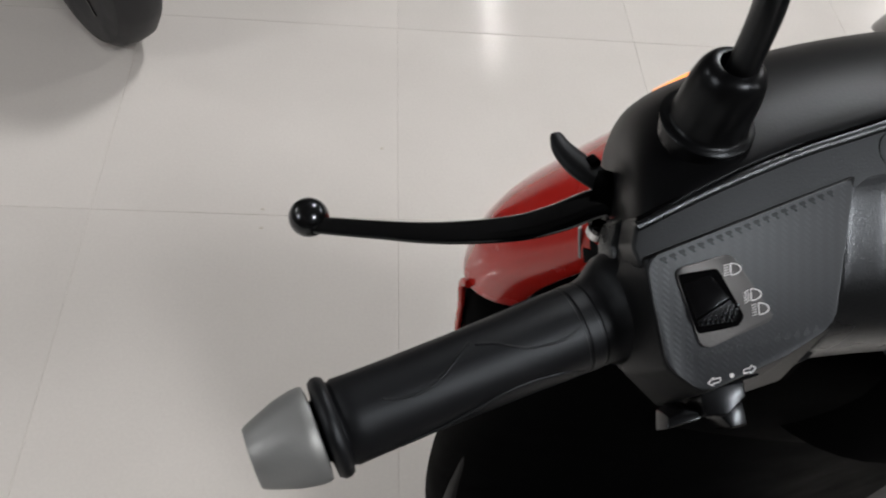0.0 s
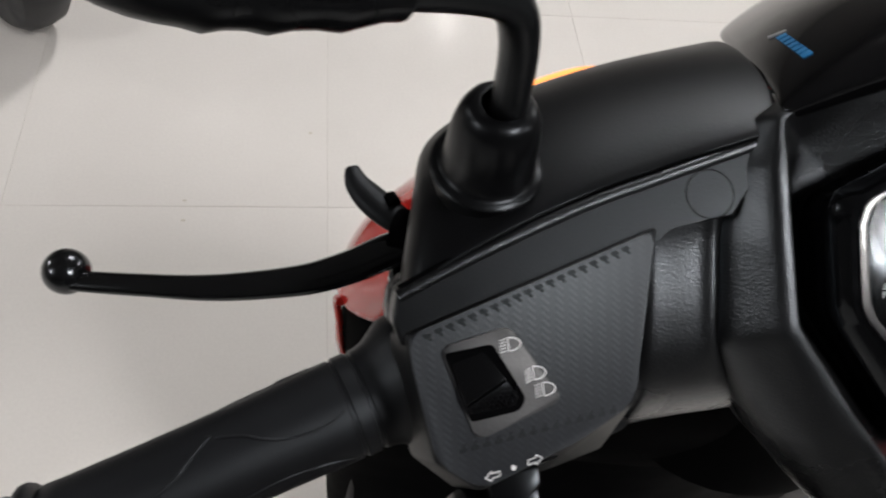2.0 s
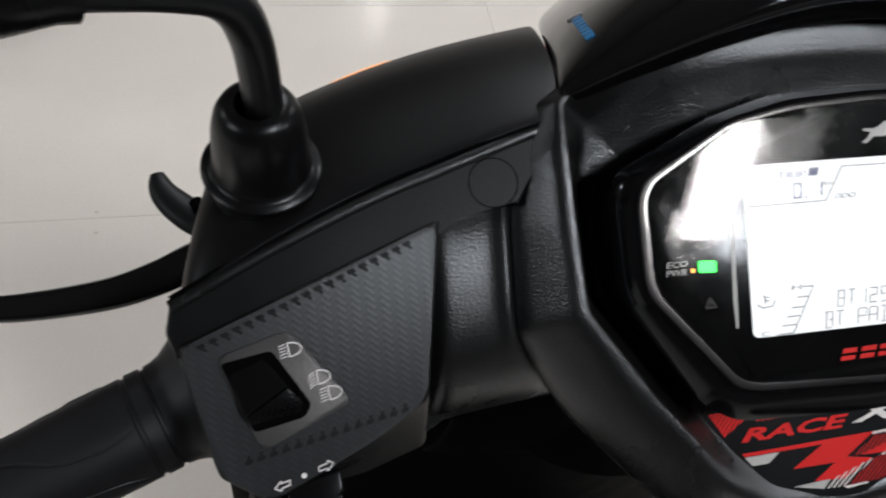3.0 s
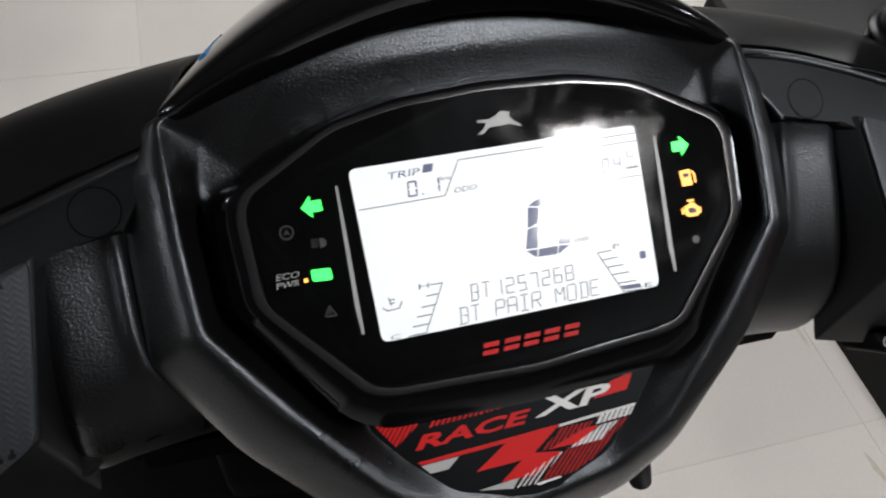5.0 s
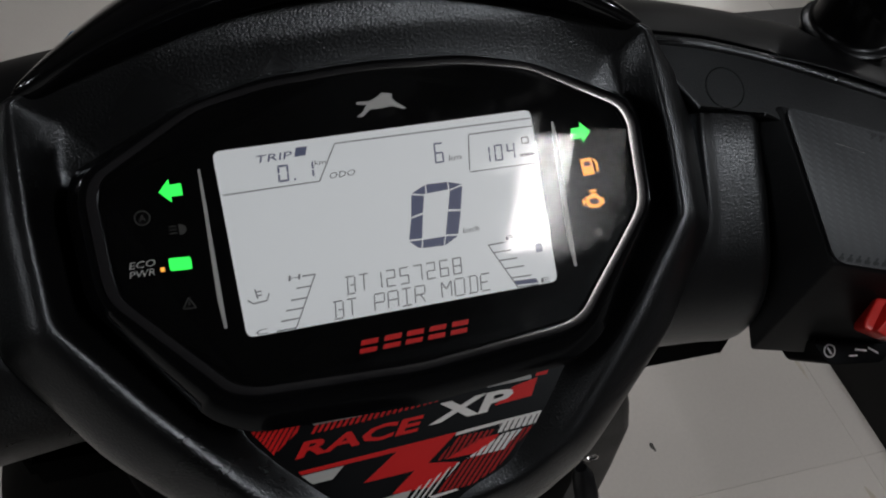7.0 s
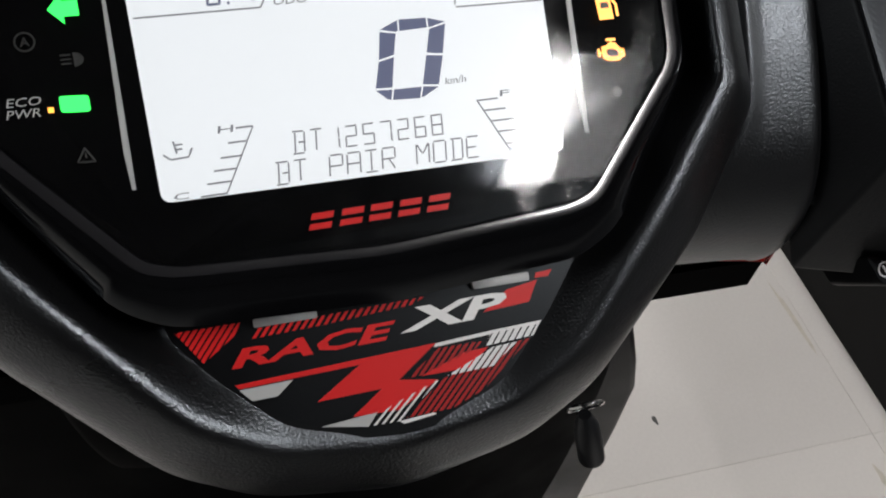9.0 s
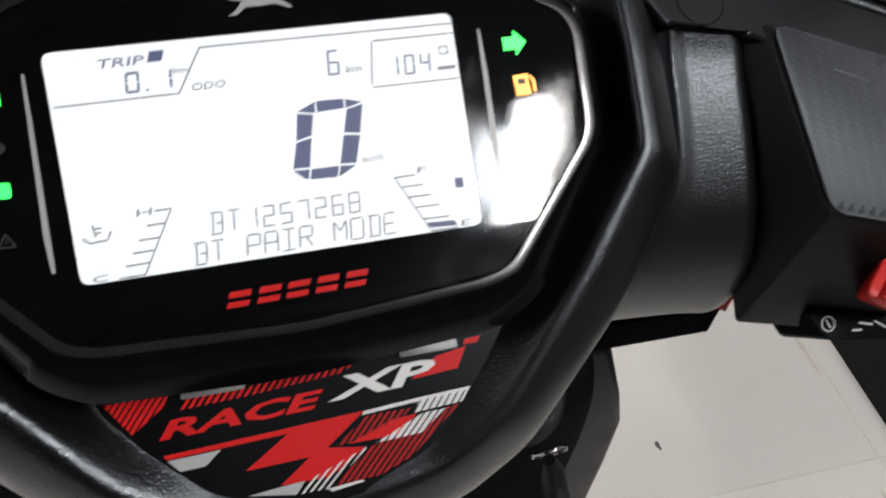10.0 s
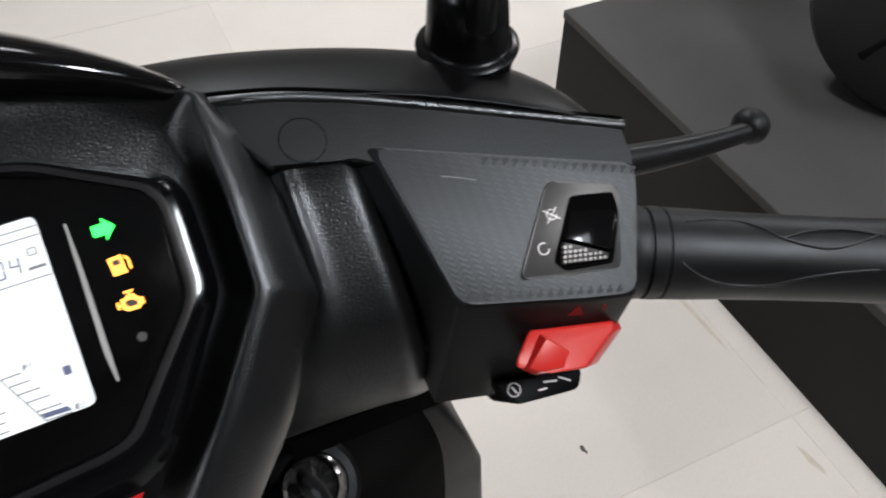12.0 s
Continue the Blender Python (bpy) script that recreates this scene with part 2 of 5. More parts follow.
# The sloping dash face in millimetres: u across, v up the face, w out of it.
FACE = BAR @ Matrix(((0.001, 0, 0, 0), (0, 0.0008, -0.0006, 0), (0, 0.0006, 0.0008, 0), (0, 0, 0, 1)))


def F(u, v, w=0.0):
    return FACE @ Vector((u, v, w))


def B(x, y, z):
    return BAR @ Vector((x, y, z))


def empty(name, at=(0, 0, 0)):
    ob = new(name)
    ob.location = at
    bpy.context.view_layer.update()
    return ob


def mesh_from(name, bm, mat, smooth=True, angle=35):
    me = bpy.data.meshes.new(name)
    bmesh.ops.recalc_face_normals(bm, faces=bm.faces)
    for f in bm.faces:
        f.smooth = smooth
    lim = radians(angle)
    for e in bm.edges:
        if len(e.link_faces) == 2 and e.calc_face_angle(0) > lim:
            e.smooth = False
    bm.to_mesh(me)
    bm.free()
    me.materials.append(mat)
    return me


def part(name, bm, mat, parent=None, label="", smooth=True, angle=35, subsurf=0, thick=0.0):
    ob = new(name, mesh_from(name, bm, mat, smooth, angle))
    if parent:
        ob.parent = parent
        ob.matrix_parent_inverse = parent.matrix_world.inverted()
    if label:
        ob["label"] = label
    if thick:
        s = ob.modifiers.new("thickness", "SOLIDIFY")
        s.thickness, s.offset = thick, -1
    if subsurf:
        s = ob.modifiers.new("rounding", "SUBSURF")
        s.levels = s.render_levels = subsurf
    return ob


def prism(points, w0, w1, to=F, bevel=0.0, segs=2, top_scale=None):
    """A slab over an outline of (u, v), from w0 up to w1, with rounded upper edges."""
    bm = bmesh.new()
    lo = [bm.verts.new((p[0], p[1], w0)) for p in points]
    hi = [bm.verts.new((p[0], p[1], w1)) for p in (top_scale or points)]
    n = len(points)
    top = bm.faces.new(hi)
    bm.faces.new(list(reversed(lo)))
    for i in range(n):
        bm.faces.new((lo[i], lo[(i + 1) % n], hi[(i + 1) % n], hi[i]))
    if bevel:
        edges = list(top.edges) + [e for e in bm.edges if (e.verts[0] in hi) != (e.verts[1] in hi)]
        bmesh.ops.bevel(bm, geom=edges, offset=bevel, segments=segs, profile=0.5, affect="EDGES", clamp_overlap=True)
    for v in bm.verts:
        v.co = to(*v.co)
    return bm


def flat(points, w, to=F, depth=0.15):
    """A thin printed or moulded flat shape lying on the face."""
    return prism(points, w - depth, w, to)


def loft(rings, closed=True, to=F, cap_first=False, cap_last=False):
    bm = bmesh.new()
    rows = [[bm.verts.new(to(*p)) for p in r] for r in rings]
    n = len(rows[0])
    for a, b in zip(rows, rows[1:]):
        for i in range(n if closed else n - 1):
            j = (i + 1) % n
            bm.faces.new((a[i], a[j], b[j], b[i]))
    if cap_first:
        bm.faces.new(rows[0])
    if cap_last:
        bm.faces.new(rows[-1])
    return bm


def both(half):
    """A closed ring from its right half, listed from the middle top to the middle bottom."""
    left = [(-p[0], *p[1:]) for p in reversed(half[1:-1])]
    return list(half) + left


def tight(ring, near=0.16, low=0.36):
    """Extra points beside each corner of a closed ring, so that rounding stays local, less so low down."""
    out = []
    for i, (p, q) in enumerate(zip(ring, ring[1:] + ring[:1])):
        k = low if 6 < i < len(ring) - 7 else near
        out += [p, tuple(x + (y - x) * k for x, y in zip(p, q)), tuple(y + (x - y) * k for x, y in zip(p, q))]
    return out


def tube(path, radii, segs=16, to=B, flatten=1.0, caps=True, up=Vector((0, 0, 1))):
    """A round or flattened bar along a path, with a radius for each point."""
    pts = [to(*p) for p in path]
    bm = bmesh.new()
    rows = []
    for i, p in enumerate(pts):
        d = (pts[min(i + 1, len(pts) - 1)] - pts[max(i - 1, 0)]).normalized()
        a = d.cross(up).normalized()
        b = a.cross(d).normalized()
        r = radii[i] if isinstance(radii, (list, tuple)) else radii
        rows.append([bm.verts.new(p + a * r * math.cos(t) + b * r * flatten * math.sin(t))
                     for t in (2 * math.pi * k / segs for k in range(segs))])
    for a, b in zip(rows, rows[1:]):
        for i in range(segs):
            j = (i + 1) % segs
            bm.faces.new((a[i], a[j], b[j], b[i]))
    if caps:
        bm.faces.new(rows[0])
        bm.faces.new(rows[-1])
    return bm


def smooth_path(pts, steps=6):
    """Catmull-Rom points through a few corner points of any dimension."""
    out = []
    for i in range(len(pts) - 1):
        p0, p1, p2, p3 = pts[max(i - 1, 0)], pts[i], pts[i + 1], pts[min(i + 2, len(pts) - 1)]
        for s in range(steps):
            t = s / steps
            out.append(tuple(0.5 * (2 * b + (c - a) * t + (2 * a - 5 * b + 4 * c - d) * t * t + (3 * b - a - 3 * c + d) * t ** 3)
                             for a, b, c, d in zip(p0, p1, p2, p3)))
    return out + [tuple(pts[-1])]


def lathe(profile, origin, axis, segs=40):
    """A turned form: profile of (distance along the axis, radius)."""
    axis = Vector(axis).normalized()
    a = axis.orthogonal().normalized()
    b = axis.cross(a)
    origin = Vector(origin)
    bm = bmesh.new()
    rows = [[bm.verts.new(origin + axis * k + (a * math.cos(t) + b * math.sin(t)) * max(r, 1e-5))
             for t in (2 * math.pi * i / segs for i in range(segs))] for k, r in profile]
    for p, q in zip(rows, rows[1:]):
        for i in range(segs):
            j = (i + 1) % segs
            bm.faces.new((p[i], p[j], q[j], q[i]))
    bm.faces.new(rows[0])
    bm.faces.new(rows[-1])
    return bm


def ball(centre, r, squash=(1, 1, 1)):
    bm = bmesh.new()
    bmesh.ops.create_uvsphere(bm, u_segments=28, v_segments=18, radius=r)
    for v in bm.verts:
        v.co = Vector(centre) + Vector(c * s for c, s in zip(v.co, squash))
    return bm


def block(x0, x1, y0, y1, z0, z1, bevel=0.0, segs=2):
    bm = bmesh.new()
    bmesh.ops.create_cube(bm, size=1)
    for v in bm.verts:
        v.co = Vector(((x0 + x1) / 2 + v.co.x * (x1 - x0), (y0 + y1) / 2 + v.co.y * (y1 - y0), (z0 + z1) / 2 + v.co.z * (z1 - z0)))
    if bevel:
        bmesh.ops.bevel(bm, geom=list(bm.edges), offset=bevel, segments=segs, affect="EDGES")
    return bm


def words(text, u0, u1, v0, v1, w, slant=0.0, depth=0.2, to=F, rise=0.0, bold=0.0):
    """Lettering fitted into a box of the face."""
    cu = bpy.data.curves.new("lettering", "FONT")
    cu.body = text
    cu.resolution_u = 2
    cu.offset = bold
    ob = bpy.data.objects.new("lettering", cu)
    scene.collection.objects.link(ob)
    dg = bpy.context.evaluated_depsgraph_get()
    me = bpy.data.meshes.new_from_object(ob.evaluated_get(dg))
    bpy.data.objects.remove(ob)
    bpy.data.curves.remove(cu)
    bm = bmesh.new()
    bm.from_mesh(me)
    bpy.data.meshes.remove(me)
    xs, ys = [v.co.x for v in bm.verts], [v.co.y for v in bm.verts]
    x0, x1, y0, y1 = min(xs), max(xs), min(ys), max(ys)
    for v in bm.verts:
        s, t = (v.co.x - x0) / (x1 - x0), (v.co.y - y0) / (y1 - y0)
        h = v1 - v0
        v.co = (u0 + (u1 - u0 - slant * h) * s + slant * h * t, v0 + h * t + rise * s, w)
    ret = bmesh.ops.extrude_face_region(bm, geom=list(bm.faces))
    for g in ret["geom"]:
        if isinstance(g, bmesh.types.BMVert):
            g.co.z += depth
    for v in bm.verts:
        v.co = to(*v.co)
    return bm


def bar_line(a, b, width, w, depth=0.12, to=F):
    """A thin printed line between two points of the face."""
    d = Vector((b[0] - a[0], b[1] - a[1]))
    n = Vector((-d.y, d.x)).normalized() * width / 2
    return flat([(a[0] + n.x, a[1] + n.y), (a[0] - n.x, a[1] - n.y), (b[0] - n.x, b[1] - n.y), (b[0] + n.x, b[1] + n.y)], w, to, depth)


def join(bms):
    out = bmesh.new()
    for b in bms:
        me = bpy.data.meshes.new("join")
        b.to_mesh(me)
        b.free()
        out.from_mesh(me)
        bpy.data.meshes.remove(me)
    return out


def ring_of(cx, cy, r, n=32):
    return [(cx + r * math.cos(2 * math.pi * i / n), cy + r * math.sin(2 * math.pi * i / n)) for i in range(n)]


def rounded(points, r, segs=4):
    """The outline with each corner cut round."""
    out = []
    n = len(points)
    for i in range(n):
        p, a, b = Vector(points[i]), Vector(points[i - 1]), Vector(points[(i + 1) % n])
        da, db = a - p, b - p
        k = min(r, da.length * 0.45, db.length * 0.45)
        s, e = p + da.normalized() * k, p + db.normalized() * k
        for j in range(segs + 1):
            t = j / segs
            q = s * (1 - t) ** 2 + p * 2 * t * (1 - t) + e * t * t
            out.append((q.x, q.y))
    return out


# ---- the room ----
TILE = 0.5975
TX, TY = -0.2315, 0.823
floor = tagged(empty("floor"), "polished cream vitrified floor tiles with thin grey joints", "floor", kind="structure")
part("grout_bed", block(-7, 7, -6, 10, -0.05, -0.0012), MAT["grout"], floor)
for nm, box in (("wall_north", (-7.1, 7.1, 10, 10.1, -0.05, 3.0)), ("wall_south", (-7.1, 7.1, -6.1, -6, -0.05, 3.0)),
                ("wall_west", (-7.1, -7, -6, 10, -0.05, 3.0)), ("wall_east", (7, 7.1, -6, 10, -0.05, 3.0))):
    tagged(part(nm, block(*box), MAT["wall"]), "plain grey painted showroom wall", "wall", kind="structure")
tagged(part("ceiling", block(-7, 7, -6, 10, CEILING_Z + 0.02, CEILING_Z + 0.1), MAT["ceiling"]), "plain dark grey showroom ceiling", "ceiling", kind="structure")


def ceiling_light(at):
    ob = tagged(empty("ceiling_light", (*at, CEILING_Z)), "square recessed white ceiling light panel, from a set mostly added unseen", "ceiling light", group="ceiling lights")
    x, y = at
    part("diffuser", block(x - 0.27, x + 0.27, y - 0.36, y + 0.36, CEILING_Z - 0.006, CEILING_Z + 0.004), MAT["panel_light"], ob)
    fr = join([block(x - 0.29, x + 0.29, y + s * 0.37 - 0.01, y + s * 0.37 + 0.01, CEILING_Z - 0.012, CEILING_Z + 0.018) for s in (-1, 1)]
              + [block(x + s * 0.28 - 0.01, x + s * 0.28 + 0.01, y - 0.36, y + 0.36, CEILING_Z - 0.012, CEILING_Z + 0.018) for s in (-1, 1)])
    part("frame", fr, MAT["silver"], ob)
    return ob


def panel_lamp(at):
    lamp = new("panel_lamp", bpy.data.lights.new("panel_lamp", "AREA"))
    lamp.data.shape, lamp.data.size, lamp.data.size_y = "RECTANGLE", 0.22, 0.70
    lamp.data.energy, lamp.data.color = LAMP_WATTS, (1.0, 0.975, 0.965)
    lamp.location = (at[0] - 0.13, at[1], CEILING_Z - 0.008)


# only the first follows a reflection; the rest are unseen, added to light the floor
LIGHTS = ((1.17, -1.2), (-3.3, -0.9), (4.2, -1.2), (0.75, 2.2), (3.8, 2.2), (5.2, 6.5), (-4.9, 2.2))
first_light = ceiling_light(LIGHTS[0])
panel_lamp(LIGHTS[0])
for at in LIGHTS[1:]:
    copy_thing(first_light, pose(*at, CEILING_Z))
    panel_lamp(at)

tube_light = tagged(empty("tube_light", (0.71, 5.35, CEILING_Z)), "slim white tube light under the ceiling", "ceiling light")
part("batten", block(0.67, 0.75, 4.75, 5.95, CEILING_Z - 0.03, CEILING_Z + 0.02, 0.004), MAT["silver"], tube_light)
part("tube", lathe([(0, 0.013), (1.14, 0.013)], (0.71, 4.78, CEILING_Z - 0.045), (0, 1, 0), 16), MAT["tube_glow"], tube_light)

# ---- carpeted display stand ----
stand = tagged(empty("display_stand", (1.6, 0.2, 0)), "low display stand covered in dark grey carpet", "display stand")
SX, SY, SH = 1.01, 1.15, 0.29
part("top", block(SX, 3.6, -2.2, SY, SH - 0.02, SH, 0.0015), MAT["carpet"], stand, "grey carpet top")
# same carpet as the top, with the side's shade put into its colour
part("side", block(SX + 0.003, 3.59, -2.19, SY - 0.003, 0, SH - 0.019), MAT["carpet_side"], stand, "carpet side, its shade put into the colour")


# ---- other scooters, of which a wheel shows ----
def parked_scooter(label, m, big=0.215, width=0.055, steer=0.0):
    ob = tagged(empty("parked_scooter"), label, "scooter", group="parked scooters")
    ob.matrix_basis = m
    bpy.context.view_layer.update()
    rear_ax = m.to_3x3() @ Vector((1, 0, 0))
    ax = Matrix.Rotation(radians(steer), 3, "Z") @ rear_ax
    at = lambda x, y, z: m @ Vector((x, y, z))
    o = at(0, 0, big)
    prof = [(-width, big * 0.66), (-width * 1.02, big * 0.78), (-width * 0.95, big * 0.9), (-width * 0.62, big * 0.975), (0, big), (width * 0.62, big * 0.975),
            (width * 0.95, big * 0.9), (width * 1.02, big * 0.78), (width, big * 0.66)]
    w = part("wheel", lathe([(-width * 0.35, big * 0.2), (-width * 0.4, big * 0.55), (-width * 0.9, big * 0.67), (width * 0.9, big * 0.67), (width * 0.4, big * 0.55), (width * 0.35, big * 0.2)], o, ax, 40), MAT["gloss"], ob)
    part("tyre", lathe(prof, o, ax, 56), MAT["tyre"], w)
    part("hub", lathe([(-width * 1.1, big * 0.08), (-width * 1.1, big * 0.2), (width * 1.1, big * 0.2), (width * 1.1, big * 0.08)], o, ax, 24), MAT["silver"], w)
    for sgn in (-1, 1):
        rim_at = o + ax * (sgn * width * 0.93)
        part("rim_flange", lathe([(-0.003, big * 0.60), (0.003, big * 0.61), (0.004, big * 0.65), (-0.003, big * 0.665)], rim_at, ax, 48), MAT["rim_dark"], w)
    fwd = ax.cross(Vector((0, 0, 1)))
    for k in range(5):
        a = 2 * math.pi * k / 5 + 0.4
        dirn = fwd * math.cos(a) + Vector((0, 0, 1)) * math.sin(a)
        for sgn in (-1, 1):
            part("spoke", tube([tuple(o + ax * (sgn * width * 0.85) + dirn * big * r) for r in (0.15, 0.4, 0.62)], [0.016, 0.011, 0.012], 10, to=lambda x, y, z: Vector((x, y, z)), up=ax), MAT["gloss"], w)
    V3 = lambda x, y, z: Vector((x, y, z))
    arc = [[at(x * 0.075, -0.245 * math.cos(a), big + 0.245 * math.sin(a)) for x in (-1, -0.8, 0.8, 1)] for a in (radians(15 + 15 * k) for k in range(10))]
    part("front_fender", loft(arc, closed=False, to=V3), MAT["gloss"], ob, thick=0.003)
    part("fork", tube([tuple(at(0.06, 0, big)), tuple(at(0.05, 0.16, 0.62)), tuple(at(0, 0.25, 0.95))], 0.017, 14, to=V3), MAT["dark"], ob)
    secs = [[at(x * hw, y + 0.07 * abs(x) ** 2, z) for x in (-1, -0.6, 0, 0.6, 1)] for z, hw, y in ((0.28, 0.13, 0.28), (0.45, 0.20, 0.20), (0.65, 0.22, 0.16), (0.85, 0.20, 0.18), (0.96, 0.13, 0.21))]
    part("apron", loft(secs, closed=False, to=V3), MAT["gloss"], ob, subsurf=1, angle=180, thick=0.04)
    part("floor_board", loft([[at(x, y, z) for x, z in ((-0.16, 0.24), (0.16, 0.24), (0.18, 0.30), (-0.18, 0.30))] for y in (0.28, 0.5, 0.75)], to=V3, cap_first=True, cap_last=True), MAT["dark"], ob)
    secs = [[at(x * s, y, z0 + (z - 0.3) * k) for x, z in ((0.05, 0.30), (0.14, 0.34), (0.16, 0.5), (0.11, 0.66), (0, 0.68), (-0.11, 0.66), (-0.16, 0.5), (-0.14, 0.34), (-0.05, 0.30))] for y, s, z0, k in ((0.62, 0.8, 0.30, 1.0), (0.8, 1.0, 0.30, 1.1), (1.1, 1.05, 0.36, 1.05), (1.4, 0.85, 0.46, 0.85), (1.62, 0.4, 0.60, 0.5))]
    part("tail_body", loft(secs, to=V3, cap_first=True, cap_last=True), MAT["gloss"], ob, subsurf=1, angle=180)
    secs = [[at(x * s, y, z) for x, z in ((-0.13, 0.70), (-0.13, 0.755), (-0.08, 0.785), (0.08, 0.785), (0.13, 0.755), (0.13, 0.70))] for y, s in ((0.64, 0.6), (0.72, 0.9), (1.0, 1.05), (1.3, 1.0), (1.5, 0.6))]
    part("seat", loft(secs, to=V3, cap_first=True, cap_last=True), MAT["satin"], ob, subsurf=1, angle=180)
    part("handlebar", tube([tuple(at(x, y, z)) for x, y, z in ((-0.34, 0.36, 1.01), (-0.15, 0.27, 1.03), (0, 0.25, 1.03), (0.15, 0.27, 1.03), (0.34, 0.36, 1.01))], 0.017, 14, to=V3), MAT["satin"], ob)
    part("other_wheel", lathe(prof, at(0, 1.25, big), rear_ax, 40), MAT["tyre"], ob)
    return ob


parked_scooter("dark scooter parked on the tiled floor", pose(-0.90, 1.36, 0, 0, 0, 42))
parked_scooter("dark scooter standing on the carpeted stand", pose(1.405, 0.592, SH, 0, 0, -38), steer=58)

# ---- the scooter ----
scooter = tagged(empty("scooter"), "black and red scooter with a lit digital dash", "scooter")


def P(name, bm, mat, label="", parent=None, **k):
    return part(name, bm, MAT[mat], parent or scooter, label, **k)


# central dash shroud: rings from the outer skirt over the crest down to the floor of the bowl
SKIRT = both([(0, 40, -60), (40, 38, -60), (75, 32, -60), (100, 20, -60), (104, 8, -60), (105, -12, -60), (104, -40, -60), (88, -72, -60), (58, -108, -60), (36, -120, -60), (0, -126, -60)])
LOW = both([(0, 45, -26), (40, 43, -26), (78, 36, -26), (104, 23, -26), (112, 8, -24), (114, -14, -22), (114, -48, -22), (92, -82, -24), (59, -117, -27), (37, -128, -29), (0, -134, -31)])
OUTER = both([(0, 46, -14), (40, 44, -14), (78, 37, -14), (104, 23, -12), (111.5, 7, -5), (113, -14, -4), (112.6, -46.6, -4), (90.6, -80.6, -9), (58, -115.5, -18), (36, -127, -20), (0, -133.5, -22)])
EDGE = both([(0, 45, -2), (40, 43, -2), (76, 36, -2), (98.8, 23, 3.4), (101, 8, 5.7), (101, -13, 7.8), (99.5, -41.6, 8.8), (78.2, -71.5, 4.5), (49.9, -104.4, -2.2), (31.2, -114.9, -6.5), (0, -120.4, -8.2)])
CREST = both([(0, 44, 4), (40, 42, 4), (74, 35, 4), (97, 22.7, 4), (97.2, 7.6, 6.2), (97.2, -13, 8.2), (95.8, -40.4, 9.2), (75.4, -69, 5.0), (48.7, -102.3, -1.5), (30.5, -112.8, -5.9), (0, -118, -7.6)])
CREST2 = both([(0, 43.4, 4.4), (40, 41.5, 4.4), (73.7, 34.6, 4.2), (96.2, 22.2, 4), (95.9, 7.4, 6.0), (95.9, -13, 8.0), (94.5, -39.8, 9.0), (74, -68, 4.7), (47.4, -100.8, -1.8), (29.6, -111, -6.2), (0, -116.2, -7.6)])
INNER = both([(0, 42, 5), (40, 40, 5), (73, 33.5, 4), (95, 21.5, 3), (94.8, 7, 4.4), (94.8, -13, 6.6), (93.4, -39.2, 7.6), (72.6, -66.8, 3.4), (46, -99, -2.8), (29, -109.6, -6.7), (0, -114.8, -7.7)])
WALL = both([(0, 34, 4), (34, 33, 4), (67, 29, 2), (87, 17.5, -3), (90, 5, -5), (90, -13, -6), (88.5, -37, -6), (67, -63.6, -7), (42.5, -93, -7.6), (27.3, -106, -7.8), (0, -111.2, -8)])
WALL2 = both([(0, 32, 3.6), (33, 31, 3.6), (65, 27, 1.4), (84.5, 16, -4), (88, 4, -6.4), (88, -13, -7.4), (86.5, -36, -7.4), (65, -62, -7.8), (41, -91.6, -7.9), (26.8, -104.5, -8), (0, -110, -8.1)])
BOWL = both([(0, 18, -3), (30, 17, -3), (56, 10, -5), (74, 0, -8), (80, -7, -8), (80, -18, -8), (78, -36, -8), (56, -62, -8), (40, -72, -8), (24, -74, -8), (0, -75, -8)])
FLANK = [tuple((a + b) / 2 for a, b in zip(p, q)) for p, q in zip(OUTER, EDGE)]
FLANK = [(u + math.copysign(0.6, u), v, w + (-0.8 if 3 < min(i, 20 - i) < 7 else 1.2)) if abs(u) > 1 else (u, v, w) for i, (u, v, w) in enumerate(FLANK)]
P("dash_shroud", loft([tight(r) for r in (SKIRT, LOW, OUTER, FLANK, EDGE, CREST, CREST2, INNER, WALL, WALL2, BOWL)], cap_last=True), "grained", "grained black plastic dash surround", subsurf=2, angle=180)

# glossy visor over the dash
RIM_IN = [(0, 41, 12), (30, 38, 11), (58, 31, 8), (80, 25, 4), (94, 20, 0)]
RIM = [(0, 47, 24), (30, 44, 22), (60, 35, 16), (82, 28, 10), (96, 23, 4)]
TOP1 = [(0, 52, 26), (30, 49, 24), (61, 40, 18), (84, 31, 11), (98, 25, 3)]
TOP2 = [(0, 64, 17), (30, 61, 15), (59, 51, 9), (80, 41, 2), (94, 32, -6)]
TOP3 = [(0, 85, -30), (28, 82, -32), (54, 72, -38), (71, 62, -44), (83, 52, -50)]
FRONT = [(0, 100, -112), (26, 95, -110), (45, 85, -106), (57, 77, -104), (66, 70, -102)]


def arch(half):
    return [(-p[0], *p[1:]) for p in reversed(half[1:])] + list(half)


visor = P("visor", loft([arch(r) for r in (RIM_IN, RIM, TOP1, TOP2, TOP3, FRONT)], closed=False), "gloss", "glossy black visor above the dash", subsurf=2, angle=180, thick=0.002)


def on_visor(s, r, h):
    """A point of the left side of the visor: s along its edge, r up across it, h off it."""
    start, end, out = Vector((-0.0751, 0.0690, 1.0930)), Vector((-0.0820, 0.0385, 1.1094)), Vector((-0.60, 0.48, 0.64)).normalized()
    along = (end - start).normalized()
    across = along.cross(out).normalized()
    if across.x < 0:
        across = -across
    return start + (along * s + across * (r - 1.6) + out * h) * 0.001


